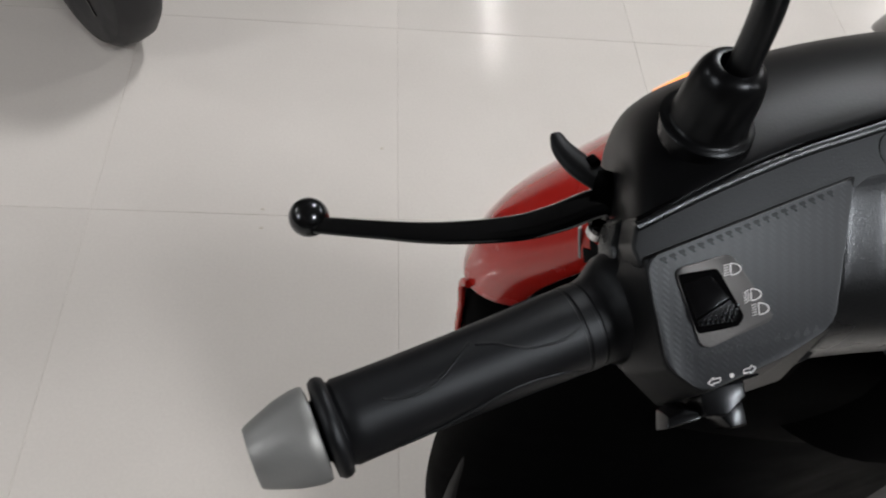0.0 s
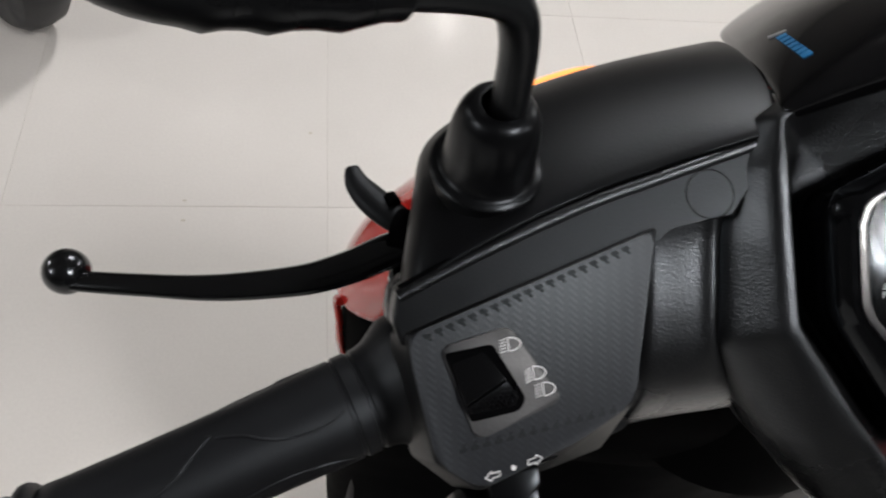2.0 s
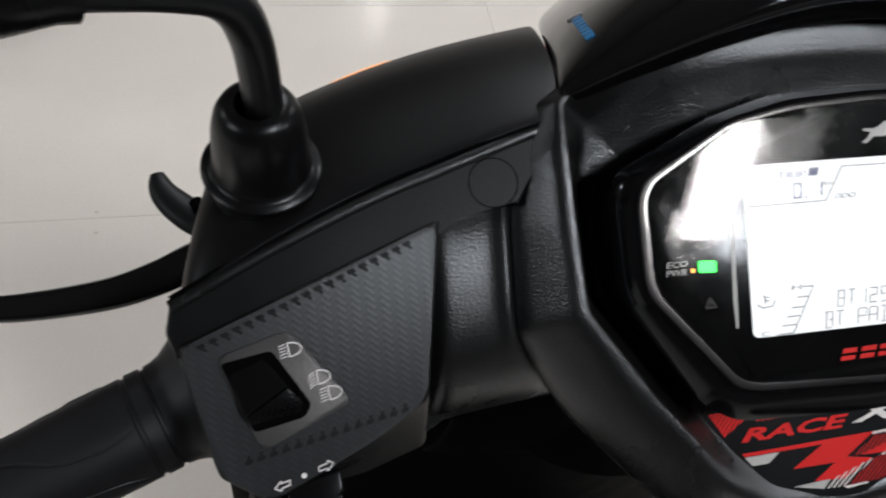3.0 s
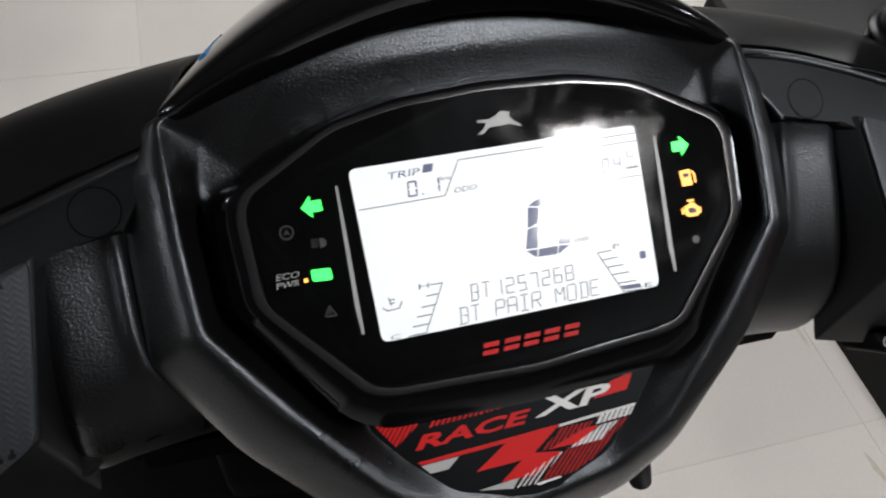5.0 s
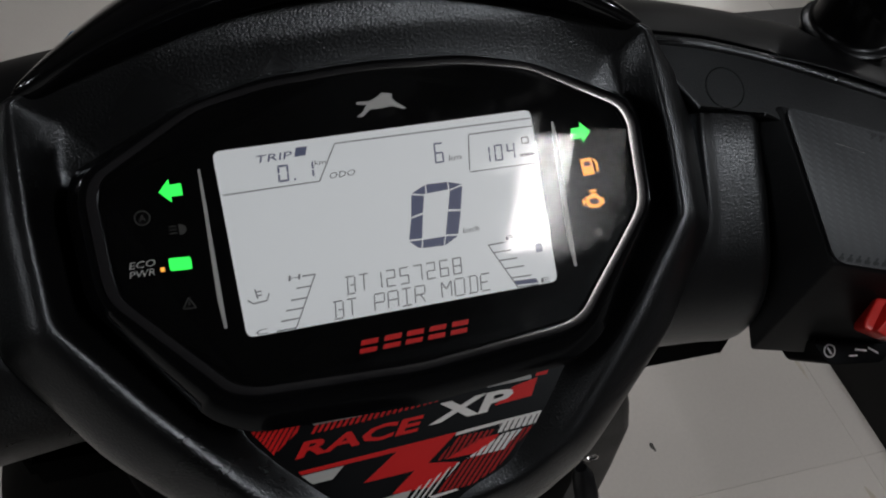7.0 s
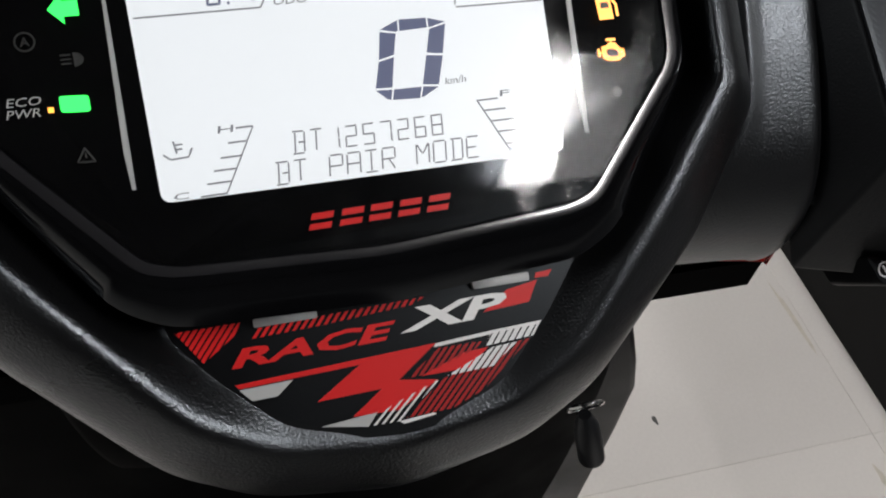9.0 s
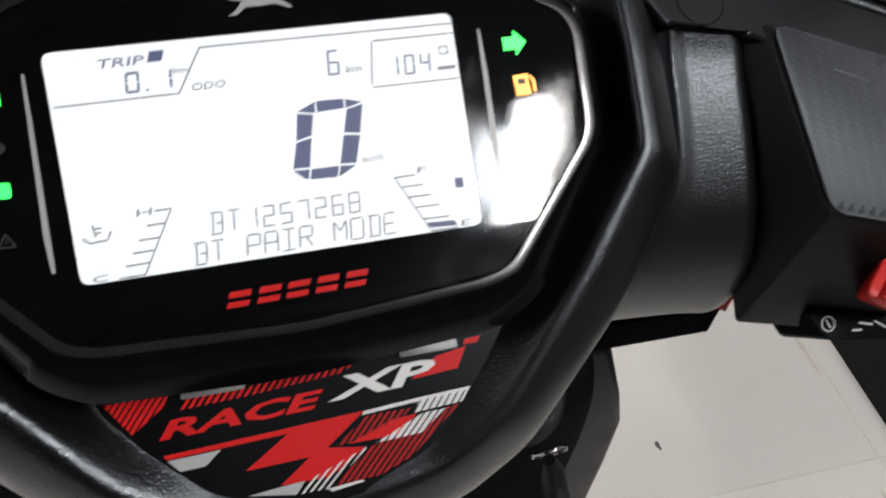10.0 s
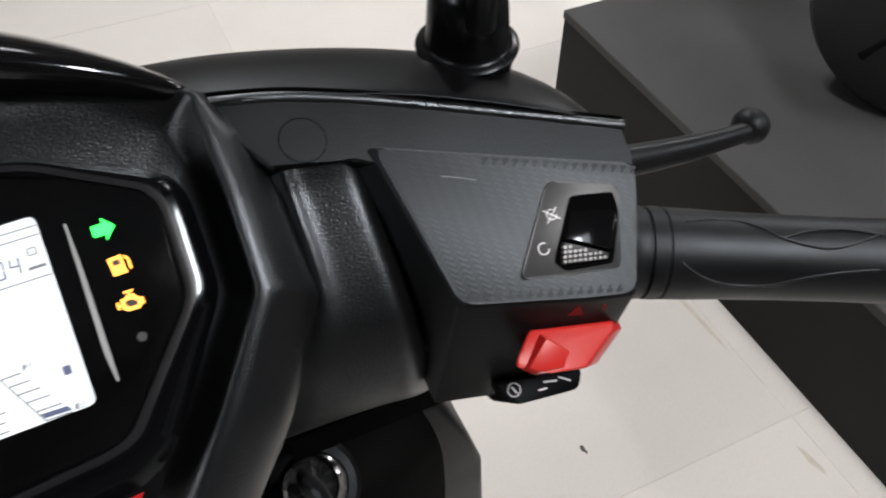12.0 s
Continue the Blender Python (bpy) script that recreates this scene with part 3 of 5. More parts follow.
for i in range(8):
    s0 = 0.5 + 4.2 * i
    P("marking_bar", prism([(s0, 0), (s0 + 2.7, 0), (s0 + 3.2, 3.2), (s0 + 0.5, 3.2)] if i else [(s0 - 1, -1.4), (s0 + 0.2, -1.4), (s0 + 3.4, 4.2), (s0 + 2.0, 4.2)], -0.3, 0.75, to=on_visor), "decal_grey" if i == 0 else "print_blue", "plain printed bar", visor, smooth=False)

# upper handlebar covers
for side, end in ((-1, 1.0), (1, 1.07)):
    st = [
        [(0.095, 0.013, 0.0135), (0.092, 0.045, 0.010), (0.084, 0.080, -0.010), (0.073, 0.112, -0.038), (0.070, 0.116, -0.070), (0.070, 0.085, -0.100)],
        [(0.110, 0.0125, 0.0118), (0.108, 0.045, 0.009), (0.103, 0.078, -0.011), (0.097, 0.106, -0.040), (0.095, 0.108, -0.072), (0.095, 0.080, -0.100)],
        [(0.135, 0.0075, 0.0058), (0.135, 0.040, 0.0045), (0.132, 0.072, -0.012), (0.128, 0.098, -0.042), (0.127, 0.099, -0.076), (0.127, 0.070, -0.100)],
        [(0.162, 0.000, 0.001), (0.162, 0.031, 0.001), (0.160, 0.062, -0.014), (0.156, 0.090, -0.047), (0.155, 0.090, -0.080), (0.155, 0.060, -0.103)],
        [(0.190, -0.0125, -0.0075), (0.190, 0.018, -0.006), (0.188, 0.048, -0.018), (0.182, 0.078, -0.053), (0.180, 0.078, -0.085), (0.180, 0.050, -0.106)],
        [(0.207, -0.0195, -0.0135), (0.207, 0.008, -0.014), (0.204, 0.034, -0.026), (0.197, 0.060, -0.060), (0.194, 0.060, -0.090), (0.194, 0.035, -0.108)],
        [(0.214, -0.0225, -0.020), (0.214, 0.002, -0.024), (0.211, 0.024, -0.037), (0.204, 0.045, -0.066), (0.200, 0.045, -0.093), (0.200, 0.028, -0.109)],
        [(0.214, -0.024, -0.055), (0.213, -0.002, -0.060), (0.210, 0.015, -0.068), (0.204, 0.030, -0.082), (0.200, 0.032, -0.096), (0.198, 0.020, -0.109)],
    ]
    if side < 0:
        # the beam switch side ends squarer, its face set back behind the lever
        st[4][2:4] = [(0.188, 0.050, -0.017), (0.183, 0.082, -0.052)]
        st[5:] = [
            [(0.207, -0.0195, -0.0135), (0.2045, 0.010, -0.0135), (0.2000, 0.043, -0.025), (0.1955, 0.071, -0.057), (0.194, 0.066, -0.090), (0.192, 0.040, -0.108)],
            [(0.213, -0.0225, -0.020), (0.2085, 0.003, -0.023), (0.2015, 0.035, -0.035), (0.1970, 0.058, -0.063), (0.196, 0.054, -0.093), (0.194, 0.032, -0.109)],
            [(0.213, -0.024, -0.055), (0.2080, -0.002, -0.060), (0.2010, 0.020, -0.068), (0.1965, 0.036, -0.082), (0.196, 0.036, -0.096), (0.193, 0.022, -0.109)],
        ]
    fall = (0.0, -2.3, -2.6, -2.2, 0.0, 0.0, 0.0, 0.0) if side < 0 else (0.0, 0.6, 1.8, 2.0, 1.2, 0.8, 0.0, 0.0)
    st = [[(x, y + 0.0008 * f * k, z + 0.0006 * f * k) for (x, y, z), k in zip(r, (1, 0.45, 0, 0, 0, 0))] for r, f in zip(st, fall)]
    rows = [[(side * (x if x < 0.15 else 0.15 + (x - 0.15) * (1 + (end - 1) * 3.2)), y, z) for x, y, z in r] for r in st]
    rows.insert(0, [(x - side * 0.0018, y, z) for x, y, z in rows[0]])
    P("upper_cover", loft(rows, closed=False, to=B), "smooth", "smooth black upper handlebar cover", subsurf=2, angle=180, thick=0.0025)
    # amber lamp along the front edge
    drop = 0.0 if side < 0 else -0.010
    sig = [(side * x, y + drop, z + drop) for x, y, z in ((0.1775, 0.0760, -0.046), (0.1585, 0.0875, -0.045), (0.1425, 0.0956, -0.045), (0.1285, 0.1008, -0.045), (0.1150, 0.1035, -0.046))]
    P("turn_lamp", tube(smooth_path(sig), [0.0005] + [0.0010] * (len(smooth_path(sig)) - 2) + [0.0005], 12), "signal", "lit amber front turn lamp")

# dark filler added behind the covers, so the gap beside the visor stays black
P("bar_core", tube([(-0.125, 0.040, -0.034), (0.0, 0.046, -0.030), (0.125, 0.040, -0.034)], 0.024, 16), "dark")

# rear covers with the switch panels
def housing(top, base, r):
    bm = loft([base, top], to=lambda u, v, w: Vector((u, v, w)), cap_first=True, cap_last=True)
    bmesh.ops.recalc_face_normals(bm, faces=bm.faces)
    bmesh.ops.bevel(bm, geom=list(bm.edges), offset=r, segments=3, profile=0.5, affect="EDGES", clamp_overlap=True)
    for v in bm.verts:
        v.co = F(*v.co)
    return bm


HOUSE = {
    1: dict(seam=[(99, 22), (120, 17.8), (140, 11.4), (158, 4.4), (186, -7.4), (231, -26.8)], panel=[(142, -9), (226, -42.5), (224, -50), (209, -84), (192, -79.5), (150, -66)],
            foot=[(135, -14), (229, -44), (227, -52), (210, -86.5), (192, -92), (143, -78)], end=[(228, -41)],
            base=[(132, -12, -14), (230, -44, -14), (228, -54, -28), (206, -101, -30), (188, -109, -40), (141, -97, -42)]),
    -1: dict(seam=[(-97, 18.8), (-112, 14.1), (-134, 7.0), (-156, -0.2), (-186, -12.6), (-212, -25)], panel=[(-136, -8.7), (-210.5, -37.5), (-209, -48), (-203, -75), (-190, -84), (-160, -71), (-143, -60.5)],
             foot=[(-130, -12), (-213, -38), (-212, -50), (-207, -80), (-192, -92), (-158, -86), (-136, -78)], end=[(-214, -34)],
             base=[(-128, -12, -14), (-214, -39, -14), (-213, -52, -28), (-207, -82, -30), (-192, -96, -36), (-160, -94, -40), (-138, -88, -42)]),
}
SHADE_TEETH = {
    1: (((226.0, -44.2), (172.0, -22.6), 1), ((151.5, -65.2), (206.0, -82.0), 1)),
    -1: (((-206.0, -37.8), (-141.0, -12.6), -1), ((-196.0, -72.4), (-146.0, -62.6), 1)),
}
for side, h in HOUSE.items():
    s = side
    seam, panel, foot = h["seam"], h["panel"], h["foot"]
    body = seam + h["end"] + [foot[2], foot[3], foot[4], foot[-1], (s * 120, -62), (s * 104, -36), (s * 101, 0)]
    P("rear_cover", prism(body, -40, -25, bevel=3), "grained", "grained black rear handlebar cover")
    (pu, pv), (qu, qv) = panel[0], panel[1]

    def tip(u, v, w):
        """The band leans away from the rider, hinged on the panel's top edge."""
        return F(u, v, w + 0.4 - 0.15 * (v - pv - (qv - pv) / (qu - pu) * (u - pu)))

    # top band between the seam and the panel, with a raised lip along the seam
    band = seam + h["end"] + [(panel[1][0] + s * 1.0, panel[1][1] - 4), (panel[0][0] + s * 1.0, panel[0][1] - 6), (s * 136, -12.5), (s * 131, -8.5), (s * 111, -7), (s * 103, 6)]
    P("cover_band", prism(band, -14, 0.5, to=tip, bevel=1.6, segs=4), "band", angle=8)
    lip = [(u, v - 2.3, -0.7) for u, v in smooth_path(seam, 5)]
    P("seam_lip", tube(lip, 0.0023, 14, to=tip), "grained")
    gap = [(u, v + 0.5, 0.5) for u, v in smooth_path(seam, 5)]
    P("seam_gap", tube(gap, 0.0007, 8, to=tip), "dark")
    # round blanking cap
    cx, cy = (123.5, -0.6) if s > 0 else (-118, 0.2)
    P("screw_cap_recess", prism(ring_of(cx, cy, 7.5, 48), -2, 0.54, to=tip), "dark", smooth=False)
    P("screw_cap", prism(ring_of(cx, cy, 7.1, 48), -2, 0.62, to=tip), "band", "round black screw cap", smooth=False)
    # neck between shroud and switch panel
    secs = []
    for v, drop in ((0, 2.2), (-4, 2.2), (-8, 2.0), (-11, 1.0), (-15, 0.3), (-20, 0), (-28, -0.2), (-38, -0.8), (-50, -2.2), (-60, -5.0), (-70, -10), (-78, -17), (-85, -27), (-90, -40), (-91, -52)):
        # a low fold runs down beside the shroud, the rest is a plain barrel, shorter on the side of the beam switch
        fold = 1.0 if v > -45 else max(0.0, 1 - (-45 - v) / 22)
        inner = 0 if v > -48 else 0.5 * (-48 - v)
        if s > 0:
            drop -= 0.085 * max(0.0, min(38.0, -10.0 - v))
        vv = v if s > 0 or v > -36 else -36 + (v + 36) * 0.80
        secs.append([(s * (u - inner * f), vv + dv, w + drop) for u, w, dv, f in (
            (101, -9.0, 3, 1), (108, -7.8, 2, 1), (111.4, -6.9, 1.6, 1), (113.0, -5.8 + 1.4 * fold, 1.4, 0.8), (114.6, -5.4 + 2.0 * fold, 1.2, 0.6), (116.4, -5.2 + 1.4 * fold, 1, 0.5),
            (119, -4.9, 0.5, 0.3), (125, -4.2, -0.5, 0), (131, -3.5, -1.2, 0), (135.4, -3.2, -2, 0), (138.4, -6, -2.6, 0), (146, -16, -4, 0))])
    P("neck_cover", loft(secs, closed=False), "grained", subsurf=2, angle=180, thick=0.0015)
    # raised switch housing with its carbon-look face
    P("switch_housing", housing([(u, v, 3.2) for u, v in panel], h["base"], 1.6), "housing", "black switch housing", angle=50)
    cu, cv = sum(p[0] for p in panel) / len(panel), sum(p[1] for p in panel) / len(panel)
    face = P("switch_panel", prism(rounded([(cu + (u - cu) * 0.985, cv + (v - cv) * 0.975) for u, v in panel], 4), 0.2, 3.9, bevel=2.2, segs=4), "carbon", "carbon-look grey switch panel")
    layer = face.data.uv_layers.new(name="face_mm")
    for corner in face.data.loops:
        at = FACE.inverted() @ face.data.vertices[corner.vertex_index].co
        layer.data[corner.index].uv = (at.x, at.y)
    # dark teeth draw the weave's shade where the face turns down at its edges
    for (au, av), (bu, bv), turn in SHADE_TEETH[s]:
        along = Vector((bu - au, bv - av))
        n = int(along.length / 3.5)
        along.normalize()
        inward = Vector((-along.y, along.x)) * turn
        for i in range(n):
            o = Vector((au, av)) + along * (3.5 * i)
            pts = [o + along * a + inward * b for a, b in ((0.0, 0.0), (2.1, 0.0), (2.7, 1.2), (1.9, 1.4), (2.4, 2.5), (1.5, 2.7), (1.0, 1.5), (0.3, 1.3))]
            P("weave_tooth", prism([(p.x, p.y) for p in (pts if turn > 0 else pts[::-1])], 3.6, 3.96), "housing", "", face, smooth=False)

# ---- instrument cluster ----
LIP = rounded(both([(0, 22), (30, 20.5), (52, 14.5), (83, 0), (86, -8), (85, -36), (59, -73), (48, -79), (0, -81.5)]), 5)
BROW = rounded(both([(0, 17.5), (28, 16.2), (49, 12.2), (77, -3), (79.5, -9), (78.5, -35.5), (52, -66), (45, -68), (0, -70.5)]), 5)
UNDER = [(u * 0.985, -28 + (v + 28) * 0.985) for u, v in LIP]
cluster = P("instrument_panel", loft([[(u, v, -12) for u, v in UNDER], [(u, v, 5.5) for u, v in UNDER], [(u, v, 7.6) for u, v in LIP], [(u, v, 8.6) for u, v in LIP],
            [(u, v, 14.2) for u, v in [((a + 1.5 * c) / 2.5, (b + 1.5 * d) / 2.5) for (a, b), (c, d) in zip(LIP, BROW)]], [(u, v, 14.9) for u, v in BROW]], cap_first=True, cap_last=True), "bezel", "glossy black digital instrument cluster", angle=40)
GLASS = rounded(both([(0, 16), (28, 14.6), (48, 10.8), (74.5, -4), (77, -9), (76, -35), (50.5, -64), (44, -66), (0, -68.5)]), 4)


def dome(u, v, w):
    return F(u, v, w + 17.6 - u * u / 3000.0 - (v + 26) ** 2 / 1200.0)


# clear domed cover, laid out as strips
bm = bmesh.new()
cols = 60
lo_hi = []
us = [-76.9 + 153.8 * i / cols for i in range(cols + 1)]
loop = GLASS
for u in us:
    cross = []
    for i in range(len(loop)):
        a, b = loop[i], loop[(i + 1) % len(loop)]
        if (a[0] - u) * (b[0] - u) <= 0 and a[0] != b[0]:
            cross.append(a[1] + (b[1] - a[1]) * (u - a[0]) / (b[0] - a[0]))
    lo_hi.append((min(cross), max(cross)))
grid = [[bm.verts.new(dome(u, lo + (hi - lo) * j / 16, 0)) for j in range(17)] for u, (lo, hi) in zip(us, lo_hi)]
for a, b in zip(grid, grid[1:]):
    for j in range(16):
        bm.faces.new((a[j], a[j + 1], b[j + 1], b[j]))
cover = P("clear_cover", bm, "cover", "clear domed display cover", cluster, angle=180)
cover.visible_shadow = False
# polished edge of the cover: a narrow sloping facet all round
EDGE_OUT = rounded(both([(0, 17.9), (28, 16.5), (49.2, 12.5), (77.3, -3.0), (79.9, -9), (78.9, -35.6), (52.3, -66.3), (45.1, -68.3), (0, -70.8)]), 5)
EDGE_IN = rounded(both([(0, 16.2), (28, 14.8), (48.3, 11.0), (74.9, -3.9), (77.3, -9), (76.3, -35.1), (50.8, -64.3), (44.2, -66.3), (0, -68.8)]), 5)
EDGE_MID = [((a + c) / 2, (b + d) / 2) for (a, b), (c, d) in zip(EDGE_OUT, EDGE_IN)]
P("rim", loft([[(u, v, 14.2) for u, v in EDGE_OUT], [(u, v, 15.6) for u, v in EDGE_OUT], [(u, v, 15.8) for u, v in EDGE_MID], [(u, v, 15.75) for u, v in EDGE_IN], [(u, v, 14.6) for u, v in EDGE_IN]]), "rim", "polished narrow edge of the display cover", cluster, angle=20)
P("face_plate", prism(GLASS, 9, 14.9), "face_black", "black printed face plate", cluster)

# display
LW = 15.2
lcd = P("display", prism(rounded([(-46, -0.9), (47, -1.4), (45.6, -53.4), (-45.4, -52.4)], 2.2), LW - 0.3, LW), "lcd", "lit white liquid-crystal display", cluster)
IW = LW + 0.1


def seg_digit(u, v, wd, ht, on, t, slant=0.08):
    """Seven-segment figure with bevelled bars; on names the lit bars."""
    def at(x, y):
        return (u + x + slant * y, v + y)
    g = t * 0.18
    h = ht / 2
    bars = dict(
        a=[(g, ht), (wd - g, ht), (wd - t, ht - t), (t, ht - t)], g=[(g, h), (t, h + t / 2), (wd - t, h + t / 2), (wd - g, h), (wd - t, h - t / 2), (t, h - t / 2)],
        d=[(t, t), (wd - t, t), (wd - g, 0), (g, 0)],
        f=[(0, ht - g), (t, ht - t - g), (t, h + t / 2), (0, h + g)], e=[(0, h - g), (t, h - t / 2), (t, t + g), (0, g)],
        b=[(wd, ht - g), (wd, h + g), (wd - t, h + t / 2), (wd - t, ht - t - g)], c=[(wd, h - g), (wd, g), (wd - t, t + g), (wd - t, h - t / 2)])
    return [flat([at(*p) for p in bars[k]], IW, depth=0.08) for k in on]


DIG = {"0": "abcdef", "1": "bc", "2": "abged", "4": "fgbc", "5": "afgcd", "6": "afgedc", "7": "abc", "8": "abcdefg"}


def digits(text, u, v, wd, ht, step, t):
    out = []
    for ch in text:
        if ch == ".":
            out.append(flat([(u - step * 0.22, v), (u - step * 0.22 + t, v), (u - step * 0.22 + t, v + t), (u - step * 0.22, v + t)], IW, depth=0.08))
            u += step * 0.25
        else:
            out += seg_digit(u, v, wd, ht, DIG[ch], t)
            u += step
    return join(out)


def strokes(text, u, v, wd, ht, step, t):
    """Starburst-segment letters."""
    h, m = ht / 2, wd / 2
    L = dict(B=[(0, 0, wd, 0), (0, ht, wd, ht), (m * .5, 0, m * .5, ht), (wd, 0, wd, ht), (m, h, wd, h)], T=[(0, ht, wd, ht), (m, 0, m, ht)],
             P=[(0, 0, 0, ht), (0, ht, wd, ht), (wd, h, wd, ht), (0, h, wd, h)], A=[(0, 0, 0, ht), (0, ht, wd, ht), (wd, 0, wd, ht), (0, h, wd, h)],
             I=[(0, ht, wd, ht), (0, 0, wd, 0), (m, 0, m, ht)], R=[(0, 0, 0, ht), (0, ht, wd, ht), (wd, h, wd, ht), (0, h, wd, h), (m, h, wd, 0)],
             M=[(0, 0, 0, ht), (wd, 0, wd, ht), (0, ht, m, h), (m, h, wd, ht)], O=[(0, 0, 0, ht), (wd, 0, wd, ht), (0, 0, wd, 0), (0, ht, wd, ht)],
             D=[(m * .5, 0, m * .5, ht), (wd, 0, wd, ht), (0, 0, wd, 0), (0, ht, wd, ht)], E=[(0, 0, 0, ht), (0, 0, wd, 0), (0, ht, wd, ht), (0, h, wd * .8, h)])
    out = []
    for ch in text:
        for x0, y0, x1, y1 in L.get(ch, []):
            d = Vector((x1 - x0, y1 - y0)) * 0.06
            out.append(bar_line((u + x0 + d.x + 0.1 * y0, v + y0 + d.y), (u + x1 - d.x + 0.1 * y1, v + y1 - d.y), t, IW, 0.08))
        u += step
    return join(out)


def D(name, bm, mat="ink_pale", label=""):
    return P(name, bm, mat, label, lcd, smooth=False)


# speed figure
zero = []
for poly in ([(6.7, -20.7), (10.9, -18.9), (10.7, -21.3), (10.2, -21.5)], [(11.3, -18.8), (17.6, -19.0), (17.5, -21.2), (11.1, -21.4)], [(18.0, -19.1), (21.9, -20.3), (18.2, -21.2), (17.9, -21.2)],
             [(6.5, -21.2), (10.1, -21.9), (8.9, -26.6), (5.3, -27.4)], [(5.2, -27.9), (8.8, -27.2), (7.3, -33.9), (3.5, -33.7)],
             [(18.0, -21.6), (21.9, -20.8), (20.2, -27.5), (16.5, -26.9)], [(16.3, -27.5), (20.1, -28.0), (18.1, -34.4), (14.4, -34.0)],
             [(3.5, -34.2), (7.2, -34.4), (6.6, -36.6), (5.8, -36.4)], [(7.6, -34.4), (14.0, -34.5), (13.2, -37.0), (7.0, -36.7)], [(14.4, -34.5), (17.9, -34.9), (14.4, -36.7), (13.6, -36.9)]):
    zero.append(flat(poly, IW, depth=0.1))
D("speed_figure", join(zero), "ink", "dark blue figure 0")
D("speed_unit", words("km/h", 19.6, 24.8, -34.6, -33.0, IW - 0.08, 0.2, 0.1))
D("trip_word", words("TRIP", -35.2, -24.6, -5.7, -3.7, IW - 0.08, 0.3, 0.1), "ink")
D("trip_badge", flat([(-24.3, -5.4), (-21.2, -5.4), (-20.4, -3.0), (-23.5, -3.0)], IW), "ink")
D("trip_figure", digits("0.1", -29.8, -11.9, 3.0, 4.7, 5.6, 0.52), "ink")
D("trip_unit", words("km", -19.2, -15.8, -8.6, -7.3, IW - 0.08, 0.2, 0.1))
D("odometer_word", words("ODO", -15.9, -8.0, -13.0, -11.3, IW - 0.08, 0.3, 0.1))
D("odometer_figure", digits("6", 15.2, -13.2, 2.7, 5.9, 4, 0.42), "ink")
D("odometer_unit", words("km", 19.4, 23.4, -13.0, -11.4, IW - 0.08, 0.2, 0.1))
D("clock_figure", digits("104", 29.4, -15.2, 2.5, 4.8, 3.9, 0.42), "ink")
D("clock_marks", join([bar_line((42.6, -9.4), (44.6, -9.4), 0.3, IW), bar_line((42.6, -11.2), (44.6, -11.2), 0.3, IW), bar_line((42.6, -9.4), (42.6, -11.2), 0.3, IW), bar_line((44.6, -9.4), (44.6, -11.2), 0.3, IW), bar_line((41.4, -14.6), (45.8, -14.6), 0.8, IW)]))
D("divider_lines", join([bar_line(a, b, 0.32, IW) for a, b in (((-45, -13.1), (-18.6, -13.2)), ((-18.6, -13.2), (-12.6, -3.3)), ((-12.6, -3.3), (46.7, -4.0)), ((26.6, -6.4), (25.0, -16.6)), ((26.9, -6.2), (46.6, -6.4)), ((25.2, -17.2), (46.2, -17.5)))]))
D("pairing_message", strokes("BT PAIR MODE", -21.6, -52.0, 2.9, 4.8, 3.95, 0.33), "ink_pale", "segment lettering on the display")
D("scrolling_line", join([strokes("BT", -17.0, -45.8, 2.7, 4.8, 3.95, 0.33), digits("1257268", -9.2, -45.9, 2.7, 4.8, 3.95, 0.33)]), "ink_pale", "scrolling segment figures on the display")
D("temperature_gauge", join([bar_line((-32.0, -52.2), (-24.4, -38.6), 0.3, IW)] + [bar_line((-32.0 + 7.6 * k - 5.4 + 1.8 * k, -52.2 + 13.6 * k), (-32.0 + 7.6 * k, -52.2 + 13.6 * k), 0.36, IW) for k in (0, 0.18, 0.37, 0.56, 0.78, 1)]))
D("temperature_letters", join([words("H", -31.9, -28.4, -39.3, -37.8, IW - 0.08, 0.2, 0.1), words("C", -43.0, -39.6, -52.2, -50.8, IW - 0.08, 0.2, 0.1)]))
D("temperature_symbol", join([bar_line((-43.6, -42.4), (-42.2, -43.6), 0.35, IW), bar_line((-42.2, -43.6), (-38.4, -43.4), 0.35, IW), bar_line((-41.2, -39.8), (-40.8, -42.4), 0.4, IW), bar_line((-40.9, -40.6), (-39.4, -40.6), 0.35, IW), bar_line((-38.4, -43.2), (-37.6, -41.6), 0.35, IW), bar_line((-40.9, -41.6), (-39.6, -41.6), 0.35, IW)]))
D("fuel_gauge", join([bar_line((26.4, -39.2), (33.0, -52.9), 0.3, IW)] + [bar_line((26.4 + 6.6 * k, -39.2 - 13.7 * k), (31.4 + 8.2 * k, -39.2 - 14.0 * k), 0.36, IW) for k in (0, 0.18, 0.37, 0.56, 0.78, 1)]))
D("fuel_level", flat([(33.0, -52.2), (39.6, -52.7), (38.9, -51.3), (32.2, -50.9)], IW), "ink")
D("fuel_letters", join([words("F", 32.0, 34.6, -38.9, -37.5, IW - 0.08, 0.2, 0.1), words("E", 40.4, 43.4, -53.0, -51.6, IW - 0.08, 0.2, 0.1)]))
D("fuel_symbol", flat([(40.7, -43.8), (42.7, -43.8), (42.7, -41.4), (40.7, -41.4)], IW), "ink")

# marks on the face plate
FW = 15.1


def C(name, bm, mat, label=""):
    return P(name, bm, mat, label, cluster, smooth=False)


